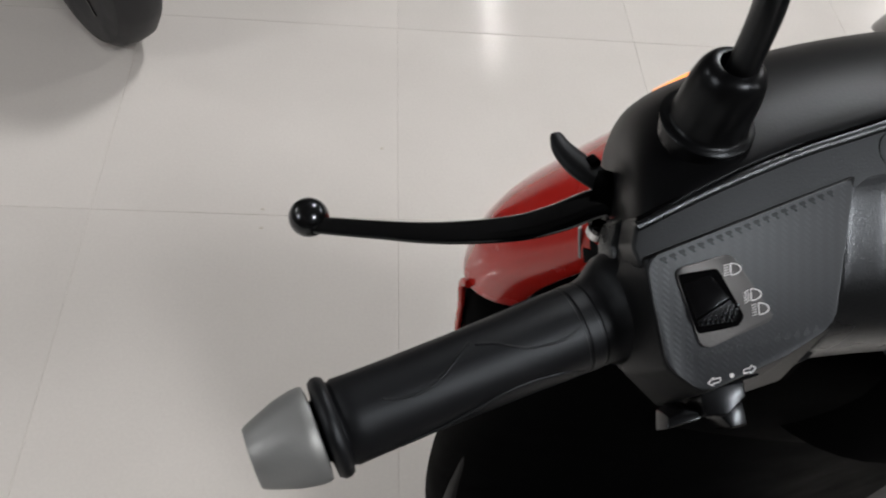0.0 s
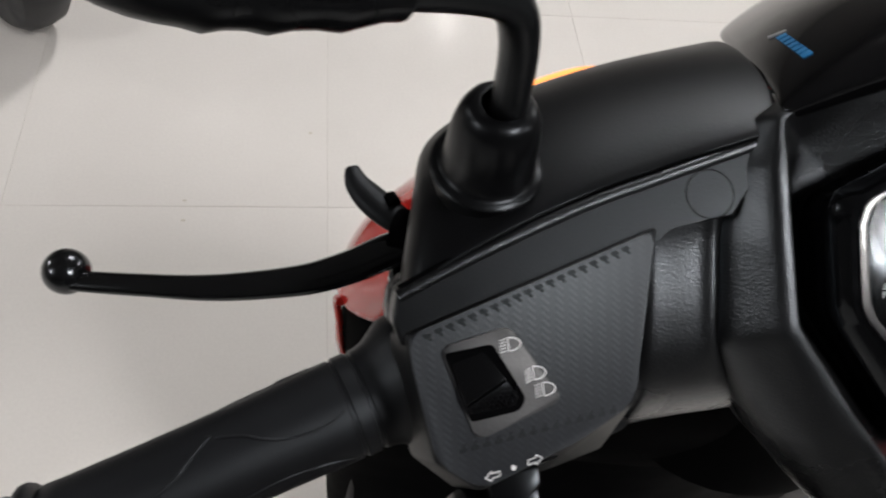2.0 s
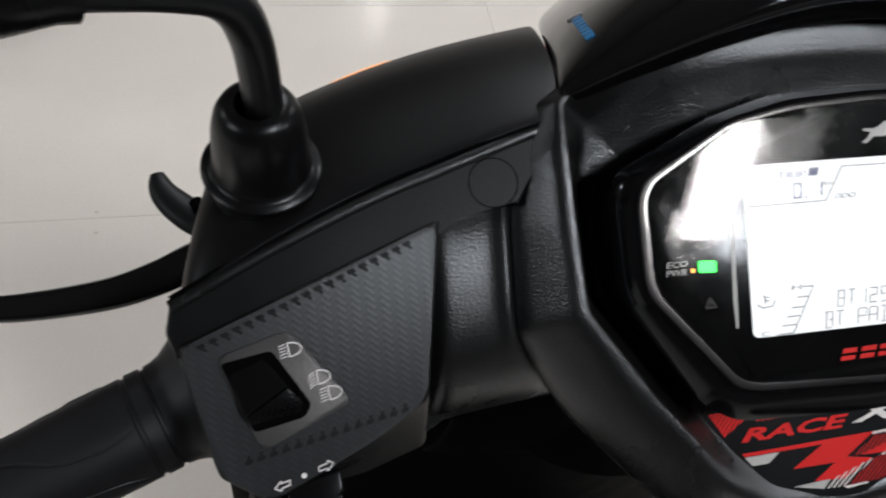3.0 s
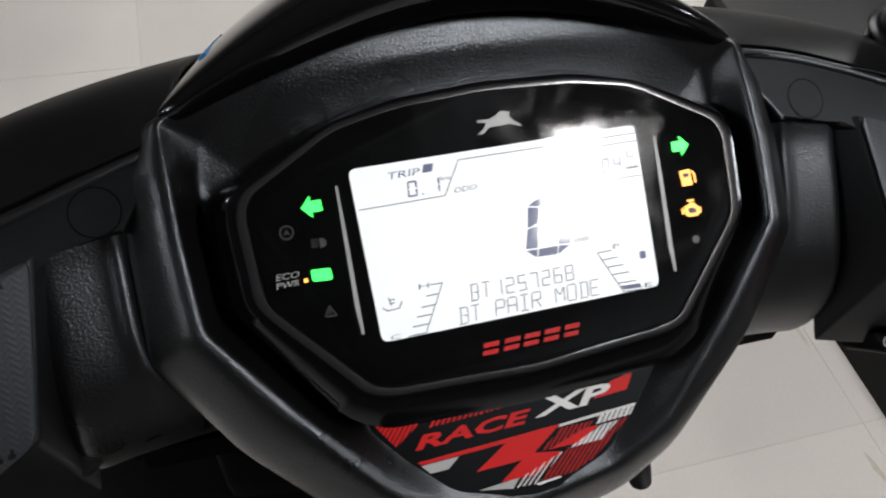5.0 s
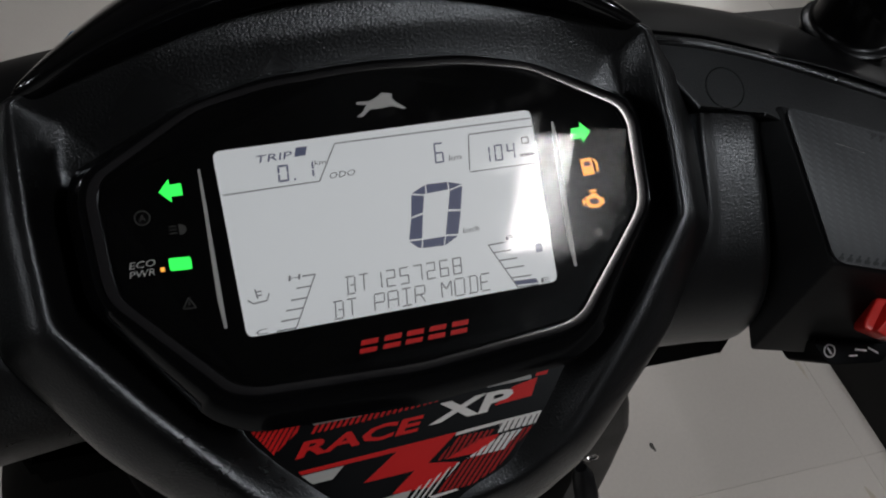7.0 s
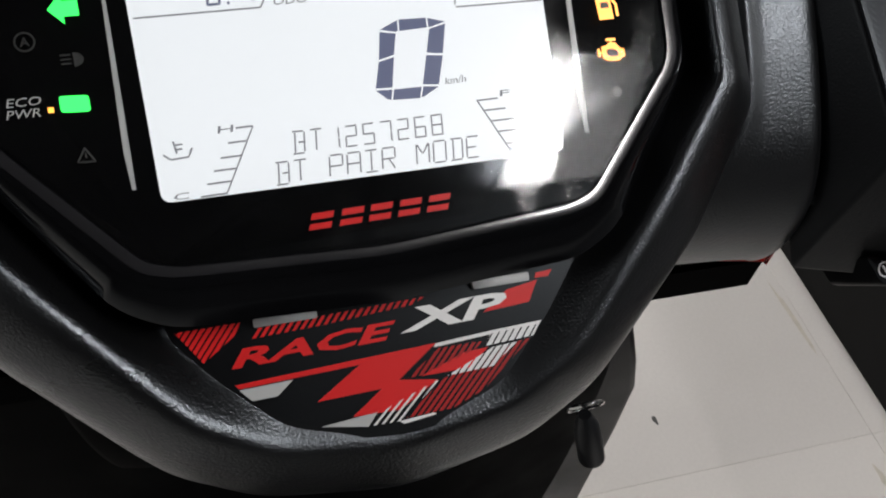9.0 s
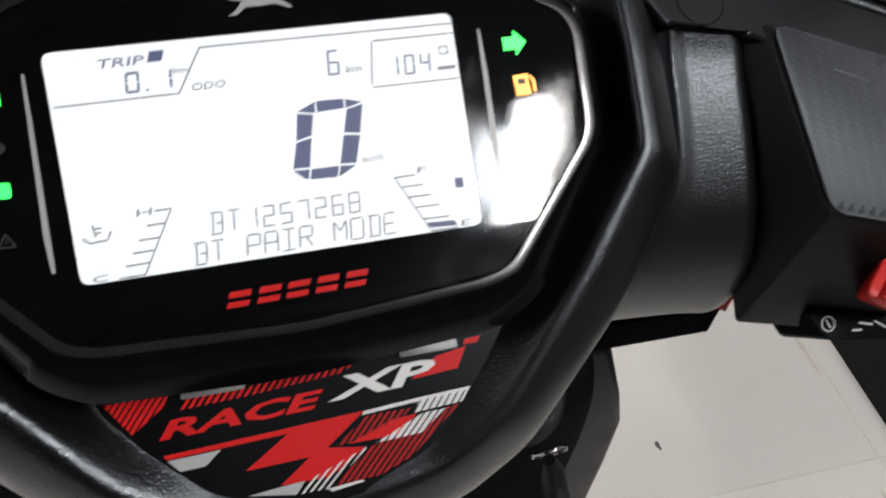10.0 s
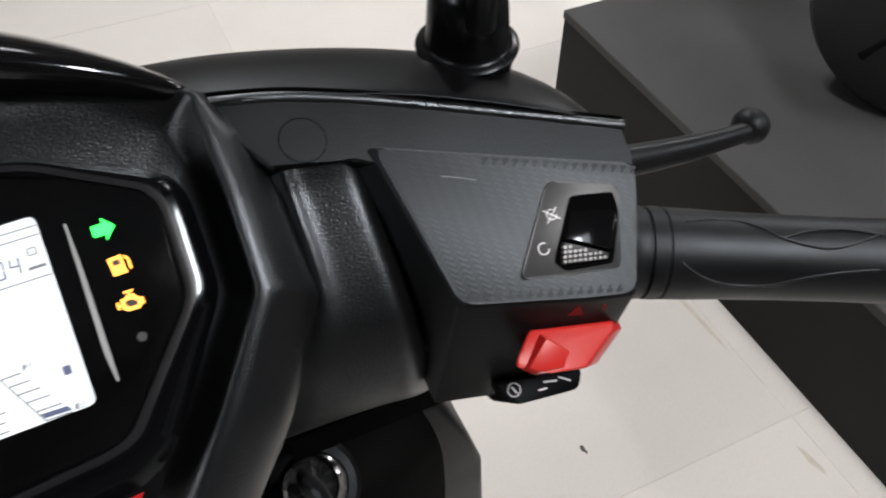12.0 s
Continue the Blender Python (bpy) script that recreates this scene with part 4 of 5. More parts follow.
for a, b, c in (((53.3, -6.0), (52.2, -50), 1), ((-50.2, -5), (-50.4, -48.8), -1)):
    C("accent_line", flat([(a[0] - 0.3, a[1]), (b[0] - 0.9, b[1] + 8), (b[0] - 0.4, b[1]), (b[0] + 0.4, b[1]), (a[0] + 0.4, a[1] - 10), (a[0] + 0.3, a[1])], FW), "decal_grey")
arrow = [(0, 0), (-3.0, 3.2), (-3.0, 1.6), (-6.0, 1.6), (-6.0, -1.6), (-3.0, -1.6), (-3.0, -3.2)]
C("turn_indicator_lit", flat([(64.9 + x, -10.5 + y) for x, y in arrow], FW), "green", "lit green turn arrow")
C("turn_indicator_lit", flat([(-61.4 - x, -9.7 + y) for x, y in arrow], FW), "green", "lit green turn arrow")
C("eco_lamp", flat(rounded([(-61.9, -27.6), (-56.2, -28.0), (-56.2, -31.4), (-61.9, -31.0)], 0.7), FW), "green", "lit green mode lamp")
C("mode_words", join([words("ECO", -72.0, -65.0, -28.9, -27.1, FW - 0.1, 0.25, 0.1), words("PWR", -72.3, -65.3, -31.3, -29.5, FW - 0.1, 0.25, 0.1)]), "decal_grey")
C("mode_dot", flat([(-64.3, -30.8), (-63.2, -30.8), (-63.2, -29.7), (-64.3, -29.7)], FW), "amber")
C("fuel_warning", join([flat([(59.9, -18.6), (60.2, -23.6), (63.9, -23.6), (63.6, -18.4)], FW), bar_line((64.1, -19.0), (65.0, -20.2), 0.6, FW), bar_line((65.0, -20.0), (65.0, -23.0), 0.6, FW)]), "amber", "lit amber fuel warning")
C("fuel_warning_window", flat([(60.9, -19.5), (60.9, -20.9), (63.0, -20.9), (62.9, -19.5)], FW + 0.12), "mark_grey")
C("engine_warning", join([flat([(59.5, -30.0), (60.8, -29.9), (61.4, -29.3), (63.2, -29.4), (63.6, -30.1), (64.4, -31.0), (65.2, -31.0), (65.2, -33.0), (64.4, -33.0), (63.6, -33.8), (60.4, -33.6), (59.4, -32.6)], FW), flat([(58.3, -30.5), (58.9, -30.5), (58.9, -32.5), (58.3, -32.5)], FW), bar_line((58.9, -31.5), (59.6, -31.5), 0.5, FW), bar_line((60.9, -28.5), (63.4, -28.6), 0.6, FW), bar_line((62.1, -28.6), (62.1, -29.4), 0.5, FW)]), "amber", "lit amber engine warning")
C("engine_warning_core", flat([(60.6, -30.9), (62.2, -30.8), (63.6, -31.6), (63.4, -32.7), (61.4, -32.7), (60.5, -32.0)], FW + 0.12), "mark_grey")
C("unlit_mark", flat(ring_of(61.5, -41.2, 1.3, 16), FW), "mark_grey")
C("unlit_mark", join([flat([(-57.9, -18.9)] + [(-57.9 + 2.0 * math.sin(a), -20.4 + 1.5 * math.cos(a)) for a in (math.pi * i / 8 for i in range(9))], FW)] + [bar_line((-58.4, -19.3 - 0.9 * i), (-60.4, -19.3 - 0.9 * i), 0.3, FW) for i in range(3)]), "mark_dark")
C("unlit_mark", join([bar_line(a, b, 0.35, FW) for a, b in (((-60.3, -41.6), (-56.9, -41.8)), ((-56.9, -41.8), (-58.6, -38.8)), ((-58.6, -38.8), (-60.3, -41.6)), ((-58.6, -39.8), (-58.6, -40.9)))]), "mark_dark")
stop_ring = ring_of(-66.6, -15.8, 1.9, 24)
C("unlit_mark", join([bar_line(a, b, 0.32, FW) for a, b in zip(stop_ring, stop_ring[1:] + stop_ring[:1])] + [words("A", -67.5, -65.7, -16.7, -14.9, FW - 0.1, 0, 0.1)]), "mark_dark")
# plain running emblem and plain bars for the model lettering
C("emblem", flat([(-5.0, 3.3), (-3.0, 4.6), (-1.6, 6.4), (-4.4, 6.9), (-4.2, 7.6), (-0.6, 7.4), (1.6, 8.2), (3.4, 9.4), (6.4, 8.7), (6.0, 7.4), (7.2, 6.0), (9.8, 4.0), (8.8, 3.9), (5.8, 5.2), (2.4, 4.9), (-0.8, 5.0), (-3.2, 3.2)], FW), "decal_grey", "plain silver emblem shape")
for u in (-16.3, -9.5, -3.0, 3.7, 10.4):
    C("lettering_bar", join([flat([(u, -62.8), (u + 4.9, -62.8), (u + 5.4, -61.5), (u + 0.5, -61.5)], FW), flat([(u + 0.8, -60.6), (u + 5.7, -60.6), (u + 6.2, -59.2), (u + 1.3, -59.2)], FW)]), "decal_red", "pair of plain red slanted bars")

# ---- decal below the cluster ----
DW = -7.2
decal = P("decal", prism(rounded([(-52, -77.5), (54, -77.5), (49.5, -84), (43, -95), (33, -108.5), (21, -114), (1, -115.6), (-20, -113), (-40, -103), (-50, -84)], 4), DW - 0.6, DW), "decal_black", "black sticker with red and white racing graphics")
GW = DW + 0.15


def G(name, polys, mat, w=GW):
    for p in polys:
        P(name, flat(p, w, depth=0.1), mat, "", decal, smooth=False)


def cut_stripes(area, step, width, lean):
    """Slanted stripes clipped to a convex area: they lean by lean across for each unit up."""
    out = []
    if sum(x0 * y1 - x1 * y0 for (x0, y0), (x1, y1) in zip(area, area[1:] + area[:1])) < 0:
        area = area[::-1]
    feet = [x - lean * (y + 80) for x, y in area]
    for i in range(int((max(feet) - min(feet)) / step) + 2):
        a = min(feet) + step * (i - 0.5)
        quad = [(a - 80 * lean, -160.0), (a + width - 80 * lean, -160.0), (a + width + 40 * lean, -40.0), (a + 40 * lean, -40.0)]
        for (x0, y0), (x1, y1) in zip(area, area[1:] + area[:1]):
            side = [(x1 - x0) * (y - y0) - (y1 - y0) * (x - x0) for x, y in quad]
            kept = []
            for j, p in enumerate(quad):
                q, sp, sq = quad[(j + 1) % len(quad)], side[j], side[(j + 1) % len(quad)]
                if sp >= 0:
                    kept.append(p)
                if sp * sq < 0:
                    kept.append((p[0] + (q[0] - p[0]) * sp / (sp - sq), p[1] + (q[1] - p[1]) * sp / (sp - sq)))
            quad = kept
            if len(quad) < 3:
                break
        if len(quad) >= 3:
            out.append(quad)
    return out


G("red_flash", [[(-38.0, -95.4), (12.0, -94.6), (1.2, -101.9), (10.9, -103.7), (0.6, -109.2), (-11.6, -108.6), (-3.4, -103.2), (-19.4, -103.2), (-7.8, -96.3), (-37.1, -96.5)]], "decal_red")
G("red_flash_end", [[(7.0, -102.1), (18.9, -98.3), (25.4, -98.2), (19.6, -102.4)], [(32.8, -84.6), (41.4, -83.4), (38.2, -88.7), (25.6, -89.2)], [(41.4, -81.6), (45.9, -81.4), (44.6, -83.0), (40.8, -82.9)]], "decal_red")
G("white_flash", [[(11.9, -94.7), (26.9, -94.2), (26.6, -95.1), (11.3, -95.6)]], "decal_white")
G("white_flash", cut_stripes([(24.7, -97.8), (37.9, -97.5), (40.7, -94.0), (26.9, -94.2)], 2.0, 1.45, 0.85), "decal_white")
G("white_edge", [[(26.9, -94.2), (40.7, -94.0), (40.1, -94.8), (26.6, -95.0)]], "decal_white", GW + 0.04)
G("white_flash", cut_stripes([(13.5, -103.3), (25.8, -103.2), (33.2, -98.3), (26.7, -98.4)], 2.0, 1.4, 1.05), "decal_white", GW + 0.04)
G("grey_flash", [[(-37.2, -96.8), (-24.3, -96.7), (-28.5, -99.9), (-34.5, -99.9)], [(-19.6, -109.4), (-5.3, -108.6), (-8.2, -111.7)]], "decal_grey")
G("white_flash", cut_stripes([(-8.0, -111.7), (0.2, -112.0), (11.2, -104.0), (10.6, -103.9), (-4.4, -108.7)], 2.1, 0.75, 1.15), "decal_white", GW + 0.06)
G("white_edge", [[(-0.4, -112.0), (0.8, -112.9), (9.2, -112.2), (8.6, -111.7)]], "decal_white", GW + 0.06)
G("stripe", cut_stripes([(1.4, -111.6), (13.5, -111.6), (22.4, -108.6), (37.0, -98.0), (33.6, -98.2), (12.0, -104.0)], 1.9, 1.1, 1.05), "decal_dull")
G("stripe", cut_stripes([(3.4, -101.9), (7.4, -101.9), (22.0, -98.0), (24.0, -96.4), (12.6, -96.0)], 1.9, 1.05, 1.0), "decal_dull", GW + 0.05)
G("stripe", cut_stripes([(-49.6, -80.6), (-41.8, -92.4), (-36.2, -83.8), (-31.6, -80.8)], 1.75, 1.2, 0.85), "decal_red")
G("stripe", cut_stripes([(-32.8, -85.2), (-15.4, -85.0), (7.6, -84.0), (11.8, -82.4), (-14.6, -82.7), (-31.2, -82.8)], 1.9, 0.95, 0.85), "decal_red")
P("race_word", words("RACE", -38.2, 2.9, -91.6, -87.0, GW + 0.05, 0.75, 0.12, bold=0.03), "decal_red", "red word RACE", decal)
P("xp_word", words("XP", 3.4, 33.7, -90.6, -84.8, GW + 0.10, 0.75, 0.12, bold=0.03), "decal_white", "white letters XP", decal)
for u0, u1, dv in ((-31.4, -16.2, 0.6), (23.6, 38.8, 0.3)):
    P("retaining_clip", prism(rounded([(u0, -83.2 + dv), (u1, -83.5 + dv), (u1, -81.2 + dv), (u0, -81.2 + dv)], 0.5), -10, -5.4, bevel=0.5), "silver", "small silver clip")

# ---- grips, levers and mirrors ----
GRIP = {-1: ((-0.2247, -0.033, -0.0644), (-0.1012, -0.038, -0.0087)), 1: ((0.2207, -0.046, -0.0559), (0.0987, -0.0483, -0.0082))}
for s, (o, d) in GRIP.items():
    org, ax = B(*o), (BAR.to_3x3() @ Vector(d)).normalized()
    mm = 0.001
    extra = 0.010 if s > 0 else 0.0
    far = lambda k: k if k < 10 else 10 + (k - 10) * 1.10
    grip = P("handgrip", lathe([(far(k) * mm + extra, r * mm) for k, r in ((-30, 15), (-24, 20), (-23, 22.6), (-21, 23.2), (-17, 22.6), (-13, 20), (-10, 18), (-7, 17.0), (-4.6, 16.8), (-4.2, 16.0), (-3.2, 16.0), (-2.8, 16.9), (1.6, 16.9), (2.0, 16.1), (3.0, 16.1),
             (3.4, 16.7), (10, 16.6), (25, 16.0), (45, 15.6), (65, 15.5), (80, 15.6), (85, 15.8), (85.6, 15.2), (86.6, 15.2), (87, 17.2), (88.6, 18.3), (90.4, 18.3), (92, 17.0), (92.4, 12), (93, 11))], org, ax, 56), "rubber", "black ribbed rubber handlebar grip", angle=50)
    # curved raised lines on the grip
    side_a = ax.cross(Vector((0, 0, 1))).normalized()
    up_a = side_a.cross(ax).normalized()

    def on_grip(k, turn, r):
        t = radians(turn)
        return org + ax * (k * mm + extra) + (side_a * math.sin(t) + up_a * math.cos(t)) * r * mm

    for pts in (((4.4, -22), (12, -30), (23, -25), (30, -14), (35, -2), (42, 8)), ((79, -14), (74, -21), (65, -25), (57, -17), (49, 0), (43, 14)), ((3.7, -95), (12, -78), (21, -71), (35, -69), (52, -80), (66, -90), (78, -92)), ((8, 60), (24, 66), (44, 84), (70, 92))) if s < 0 else (((8, 0), (18, 7), (27, 8), (35, -3), (42, -17), (52.5, -27), (62.6, -27), (78, -7)), ((42, -18), (54, -4.5), (64.5, 0), (72, -3), (79, -8)), ((6, -52), (13.7, -70), (24.6, -82), (38.5, -81), (50, -69), (63, -59), (77, -54)), ((8, 60), (24, 66), (44, 84), (70, 92))):
        path = smooth_path(pts, 7)
        P("grip_rib", tube([tuple(on_grip(k, -s * t, 15.85 if k > 20 else 16.35)) for k, t in path], [0.0001] + [0.00055] * (len(path) - 2) + [0.0001], 8, to=lambda x, y, z: Vector((x, y, z))), "rubber", "", grip)
    P("bar_end", lathe([(far(k) * mm + extra, r * mm) for k, r in ((93.5, 14), (94, 16.6), (95, 17.2), (98, 17.1), (104, 15.6), (110, 13.2), (114, 11.4), (115, 10.6), (115.2, 0.1))], org, ax, 48), "silver", "satin silver bar end weight")
    P("bar_stub", lathe([(0.085 + extra, 0.011), (0.106 + extra, 0.011)], org, ax, 20), "dark")

    # brake lever: flat blade with a ball end
    tip = (0.3275, 0.0345, -0.0830) if s < 0 else (0.369, 0.0349, -0.1125)
    if s < 0:
        line = ((-0.198, 0.029, -0.062), (-0.210, 0.0265, -0.0645), (-0.224, 0.0225, -0.068), (-0.242, 0.0195, -0.071), (-0.272, 0.0205, -0.0755), (-0.300, 0.0250, -0.079), (-0.3245, 0.0300, -0.0825))
    else:
        line = ((0.205, 0.030, -0.070), (0.225, 0.0275, -0.078), (0.250, 0.0265, -0.087), (0.285, 0.0270, -0.096), (0.320, 0.0285, -0.104), (0.345, 0.0300, -0.1085), (0.366, 0.0320, -0.1125))
    pth = smooth_path(line, 6)
    fat = 1.0 if s < 0 else 1.2
    n = len(pth)
    lever = P("brake_lever", tube(pth, [fat * (0.0075 - 0.0035 * min(1, i / n * 1.3) + 0.001 * math.sin(i / n * 3)) for i in range(n)], 18, flatten=0.62 if s < 0 else 1.05), "lever" if s < 0 else "lever_dull", "glossy black brake lever" if s < 0 else "satin black brake lever")
    P("lever_ball", ball(B(s * tip[0], tip[1], tip[2]), 0.0088 if s < 0 else 0.0102, (1, 1, 0.95)), "lever" if s < 0 else "lever_dull", "", lever)
    P("lever_bracket", tube(smooth_path([(s * x, y, z) for x, y, z in ((0.188, 0.020, -0.066), (0.199, 0.030, -0.060), (0.207, 0.034, -0.060))]), 0.0085, 16, flatten=0.8), "dark", "", lever)
    P("pivot_bolt", lathe([(0, 0.0052), (0.004, 0.0052), (0.005, 0.004)], B(s * 0.2045, 0.020, -0.0745), (0, 0, 1), 20), "chrome", "chrome pivot bolt", lever)
    if s < 0:
        catch = smooth_path([(-0.2216, 0.0574, -0.0531), (-0.2195, 0.0500, -0.0545), (-0.2135, 0.0430, -0.0565), (-0.2055, 0.0360, -0.058), (-0.1990, 0.0320, -0.060)], 6)
        nk = len(catch)
        lock = P("brake_lock_catch", tube(catch, [0.0024 + 0.0040 * math.sin(min(1.0, i / nk * 1.2) * 2.4) for i in range(nk)], 14, flatten=0.6), "lever_dull", "small black brake lock catch")
        P("catch_pin", tube([(-0.2085, 0.0440, -0.054), (-0.2065, 0.0400, -0.0535)], 0.0026, 10), "dark", "", lock)

    # mirror stem in its rubber boot
    cx = -0.184 if s < 0 else 0.195
    base = (cx, 0.0135 if s < 0 else 0.0265, -0.002 if s < 0 else -0.0045)
    stout = 1.0 if s < 0 else 1.09
    up = (BAR.to_3x3() @ Vector((s * -0.02, -0.05, 1))).normalized()
    mirror = P("mirror_boot", lathe([(k * mm * 0.9, r * mm * stout) for k, r in ((-8, 15.0), (0, 16.2), (0.6, 17.0), (1.6, 17.2), (2.4, 16.6), (2.8, 15.2), (3.6, 14.1), (5, 13.7), (12, 13.4), (20, 12.9), (26, 11.8), (29.6, 10.2), (31.4, 8.2), (31.6, 6.2), (27, 5.6), (20, 5.4))], B(*base), up, 44), "boot", "black rubber boot of the mirror stem", angle=40)
    cx -= s * 0.0025
    stem = smooth_path([(cx, 0.0130, 0.012), (cx + s * 0.0005, 0.0115, 0.030), (cx + s * 0.002, 0.0105, 0.050), (cx + s * 0.0065, 0.0080, 0.0625), (cx + s * 0.016, 0.0035, 0.0695), (cx + s * 0.034, -0.0040, 0.0765), (cx + s * 0.060, -0.0145, 0.0840), (cx + s * 0.080, -0.022, 0.093), (cx + s * 0.096, -0.026, 0.110)], 6)
    P("mirror_stem", tube(stem, 0.0052, 18, up=Vector((0, 1, 0.2))), "satin", "black tubular mirror stem", mirror)
    sl = stem[30:]
    P("stem_sleeve", tube(sl, [0.0072 + (0.0016 if i % 3 == 0 and 2 < i < 10 else 0.0008 if i > 1 else 0) for i in range(len(sl))], 18, up=Vector((0, 1, 0.2))), "boot", "ribbed rubber sleeve", mirror, angle=60)

# ---- switches ----
PW = 3.95
# left: headlamp beam rocker on a plate with white symbols
plate = P("switch_plate", prism(rounded([(-201, -41.5), (-181, -36), (-165.2, -58.2), (-191, -68.8)], 3), 1, PW + 0.9, bevel=0.5), "plate", "grey beam switch plate")
P("switch_well", prism(rounded([(-200, -43.2), (-186, -41.0), (-176.4, -57.2), (-178.4, -60.6), (-192.6, -63.2)], 1.5), 1, PW + 1.05), "dark", "", plate)
P("beam_switch", housing([(-198.0, -46.0, PW + 0.9), (-189.0, -42.6, PW + 0.9), (-182.6, -50.9, PW + 3.6), (-194.4, -58.0, PW + 3.8)], [(-199.0, -45.4, 2), (-188.8, -41.8, 2), (-181.4, -51.0, 2), (-194.6, -59.4, 2)], 0.5), "switch", "glossy black beam rocker switch", plate)
P("rocker_foot", housing([(-194.2, -58.5, PW + 3.4), (-182.4, -51.4, PW + 3.2), (-178.9, -56.2, PW + 2.2), (-179.5, -59.0, PW + 1.6), (-192.8, -60.6, PW + 2.6)], [(-194.4, -58.6, 2), (-182.2, -51.0, 2), (-178.0, -56.2, 2), (-178.8, -60.0, 2), (-192.8, -61.8, 2)], 0.4), "paddle", "stippled black rocker foot", plate)
dots = []
for i in range(8):
    for j in range(5):
        u, v = -192.0 + 1.75 * i + 0.5 * j, -59.4 + 0.12 * i + 1.35 * j
        if v < -58.3 + (u + 194.2) * 0.60 - 0.9 and u < -180.2 + 0.4 * j:
            dots.append(prism(ring_of(u, v, 0.5, 8), PW + 1.6, PW + 3.3 - 0.05 * i))
P("rocker_dots", join(dots), "switch", "", plate)


def lamp_symbol(u, v, lean):
    """A headlamp: a D-shaped glass with five short beams beside it, dipped by lean."""
    def at(x, y):
        return (u + x - 0.1 * y, v + 0.08 * x + y)

    arc = [at(3.6 * math.sin(a), 1.95 * math.cos(a)) for a in (math.pi * i / 12 for i in range(13))]
    ls = [bar_line(p, q, 0.40, PW + 1.1) for p, q in zip(arc + arc[-1:], arc[1:] + arc[:1])]
    ls += [bar_line(at(-2.5, 1.6 - 0.85 * i - lean), at(-0.6, 1.75 - 0.85 * i), 0.25, PW + 1.1) for i in range(5)]
    return join(ls)


for u, v, lean in ((-181.4, -41.4, 0.3), (-174.2, -50.0, 0.9), (-171.4, -54.8, 0.3)):
    P("beam_symbol", lamp_symbol(u, v, lean), "print_white", "white headlamp symbol", plate, smooth=False)


def arrow_outline(u, v, s):
    pts = [(u + 0.86 * s * x, v + 0.86 * y + 0.24 * s * x) for x, y in ((2.6, 0), (0.4, 1.7), (0.4, 0.8), (-2.4, 0.8), (-2.4, -0.8), (0.4, -0.8), (0.4, -1.7))]
    return join([bar_line(p, q, 0.36, PW + 0.15) for p, q in zip(pts, pts[1:] + pts[:1])])


P("turn_symbol", arrow_outline(-186.4, -79.3, -1), "print_white", "white arrow outline", smooth=False)
P("turn_symbol", arrow_outline(-174.0, -75.6, 1), "print_white", "white arrow outline", smooth=False)
P("turn_symbol_dot", flat(ring_of(-180.3, -77.4, 0.8, 12), PW + 0.15), "print_white", smooth=False)
# turn lamp slider below the panel
slider = P("turn_switch", housing([(-189, -83.6, -11), (-185, -81.2, -11), (-162.8, -77.6, -11), (-162.6, -80.4, -11), (-168, -82.0, -11), (-186, -86.2, -11)], [(-189, -82, -30), (-185, -79, -30), (-163, -76, -30), (-163, -78, -30), (-168, -84, -34), (-186, -88, -34)], 0.8), "paddle", "black turn lamp slider")
P("slider_stem", housing([(-185.6, -84.4, -9.4), (-169.2, -81.4, -9.4), (-169.0, -87.4, -8.0), (-176.4, -93.4, -7.0), (-184.4, -94.4, -8.6)], [(-185.6, -83, -28), (-169.2, -80, -28), (-168, -90, -30), (-176.4, -97, -32), (-185, -97, -30)], 1.0), "paddle", "", slider, angle=30)
P("slider_paddle", housing([(-197.2, -98.6, -10), (-196.4, -94.6, -11), (-190.6, -91.8, -12), (-185.2, -92.4, -11), (-184.6, -95.0, -9.6)], [(-198, -101.6, -20), (-196.6, -94.8, -24), (-190.6, -91.6, -26), (-185, -92, -24), (-184, -97.6, -20)], 0.8), "paddle", "glossy black thumb paddle", slider, angle=30)
P("slider_paddle", housing([(-178.2, -94.4, -8.6), (-176.2, -88.8, -9.6), (-169.4, -88.8, -9.6), (-168.4, -97.0, -8.0), (-174.4, -98.2, -7.4)], [(-178.6, -97, -22), (-176.4, -89, -24), (-169, -89, -24), (-167.6, -100.4, -20), (-174.6, -101.6, -20)], 0.8), "paddle", "glossy black thumb paddle", slider, angle=30)

P("panel_scratch", join([bar_line((160.0, -25.6), (166.0, -28.2), 0.22, PW + 0.1), bar_line((165.6, -28.0), (170.6, -30.6), 0.16, PW + 0.1)]), "rim_dark", "fine pale scratch on the switch panel", smooth=False)
# right: engine stop rocker, red hazard slider, starter button
plate = P("switch_plate", prism(rounded([(193, -38.5), (217, -48.2), (206.6, -74.0), (171.4, -65.4)], 3), 1, PW + 0.8, bevel=0.5), "plate", "grey engine stop switch plate")
P("switch_well", prism(rounded([(198.4, -45.8), (213.6, -49.4), (213.0, -56.6), (204.2, -71.4), (187.4, -68.2), (184.6, -64.0)], 1.5), 1, PW + 1.0), "dark", "", plate)
P("stop_switch", housing([(197.4, -50.0, PW + 0.8), (212.0, -54.4, PW + 0.8), (211.6, -57.2, PW + 1.4), (204.4, -67.0, PW + 3.4), (190.4, -58.4, PW + 3.4)], [(198.0, -47.8, 2), (212.6, -51.0, 2), (212.0, -56.8, 2), (204.8, -67.8, 2), (189.4, -58.4, 2)], 0.5), "switch", "glossy black engine stop rocker", plate)
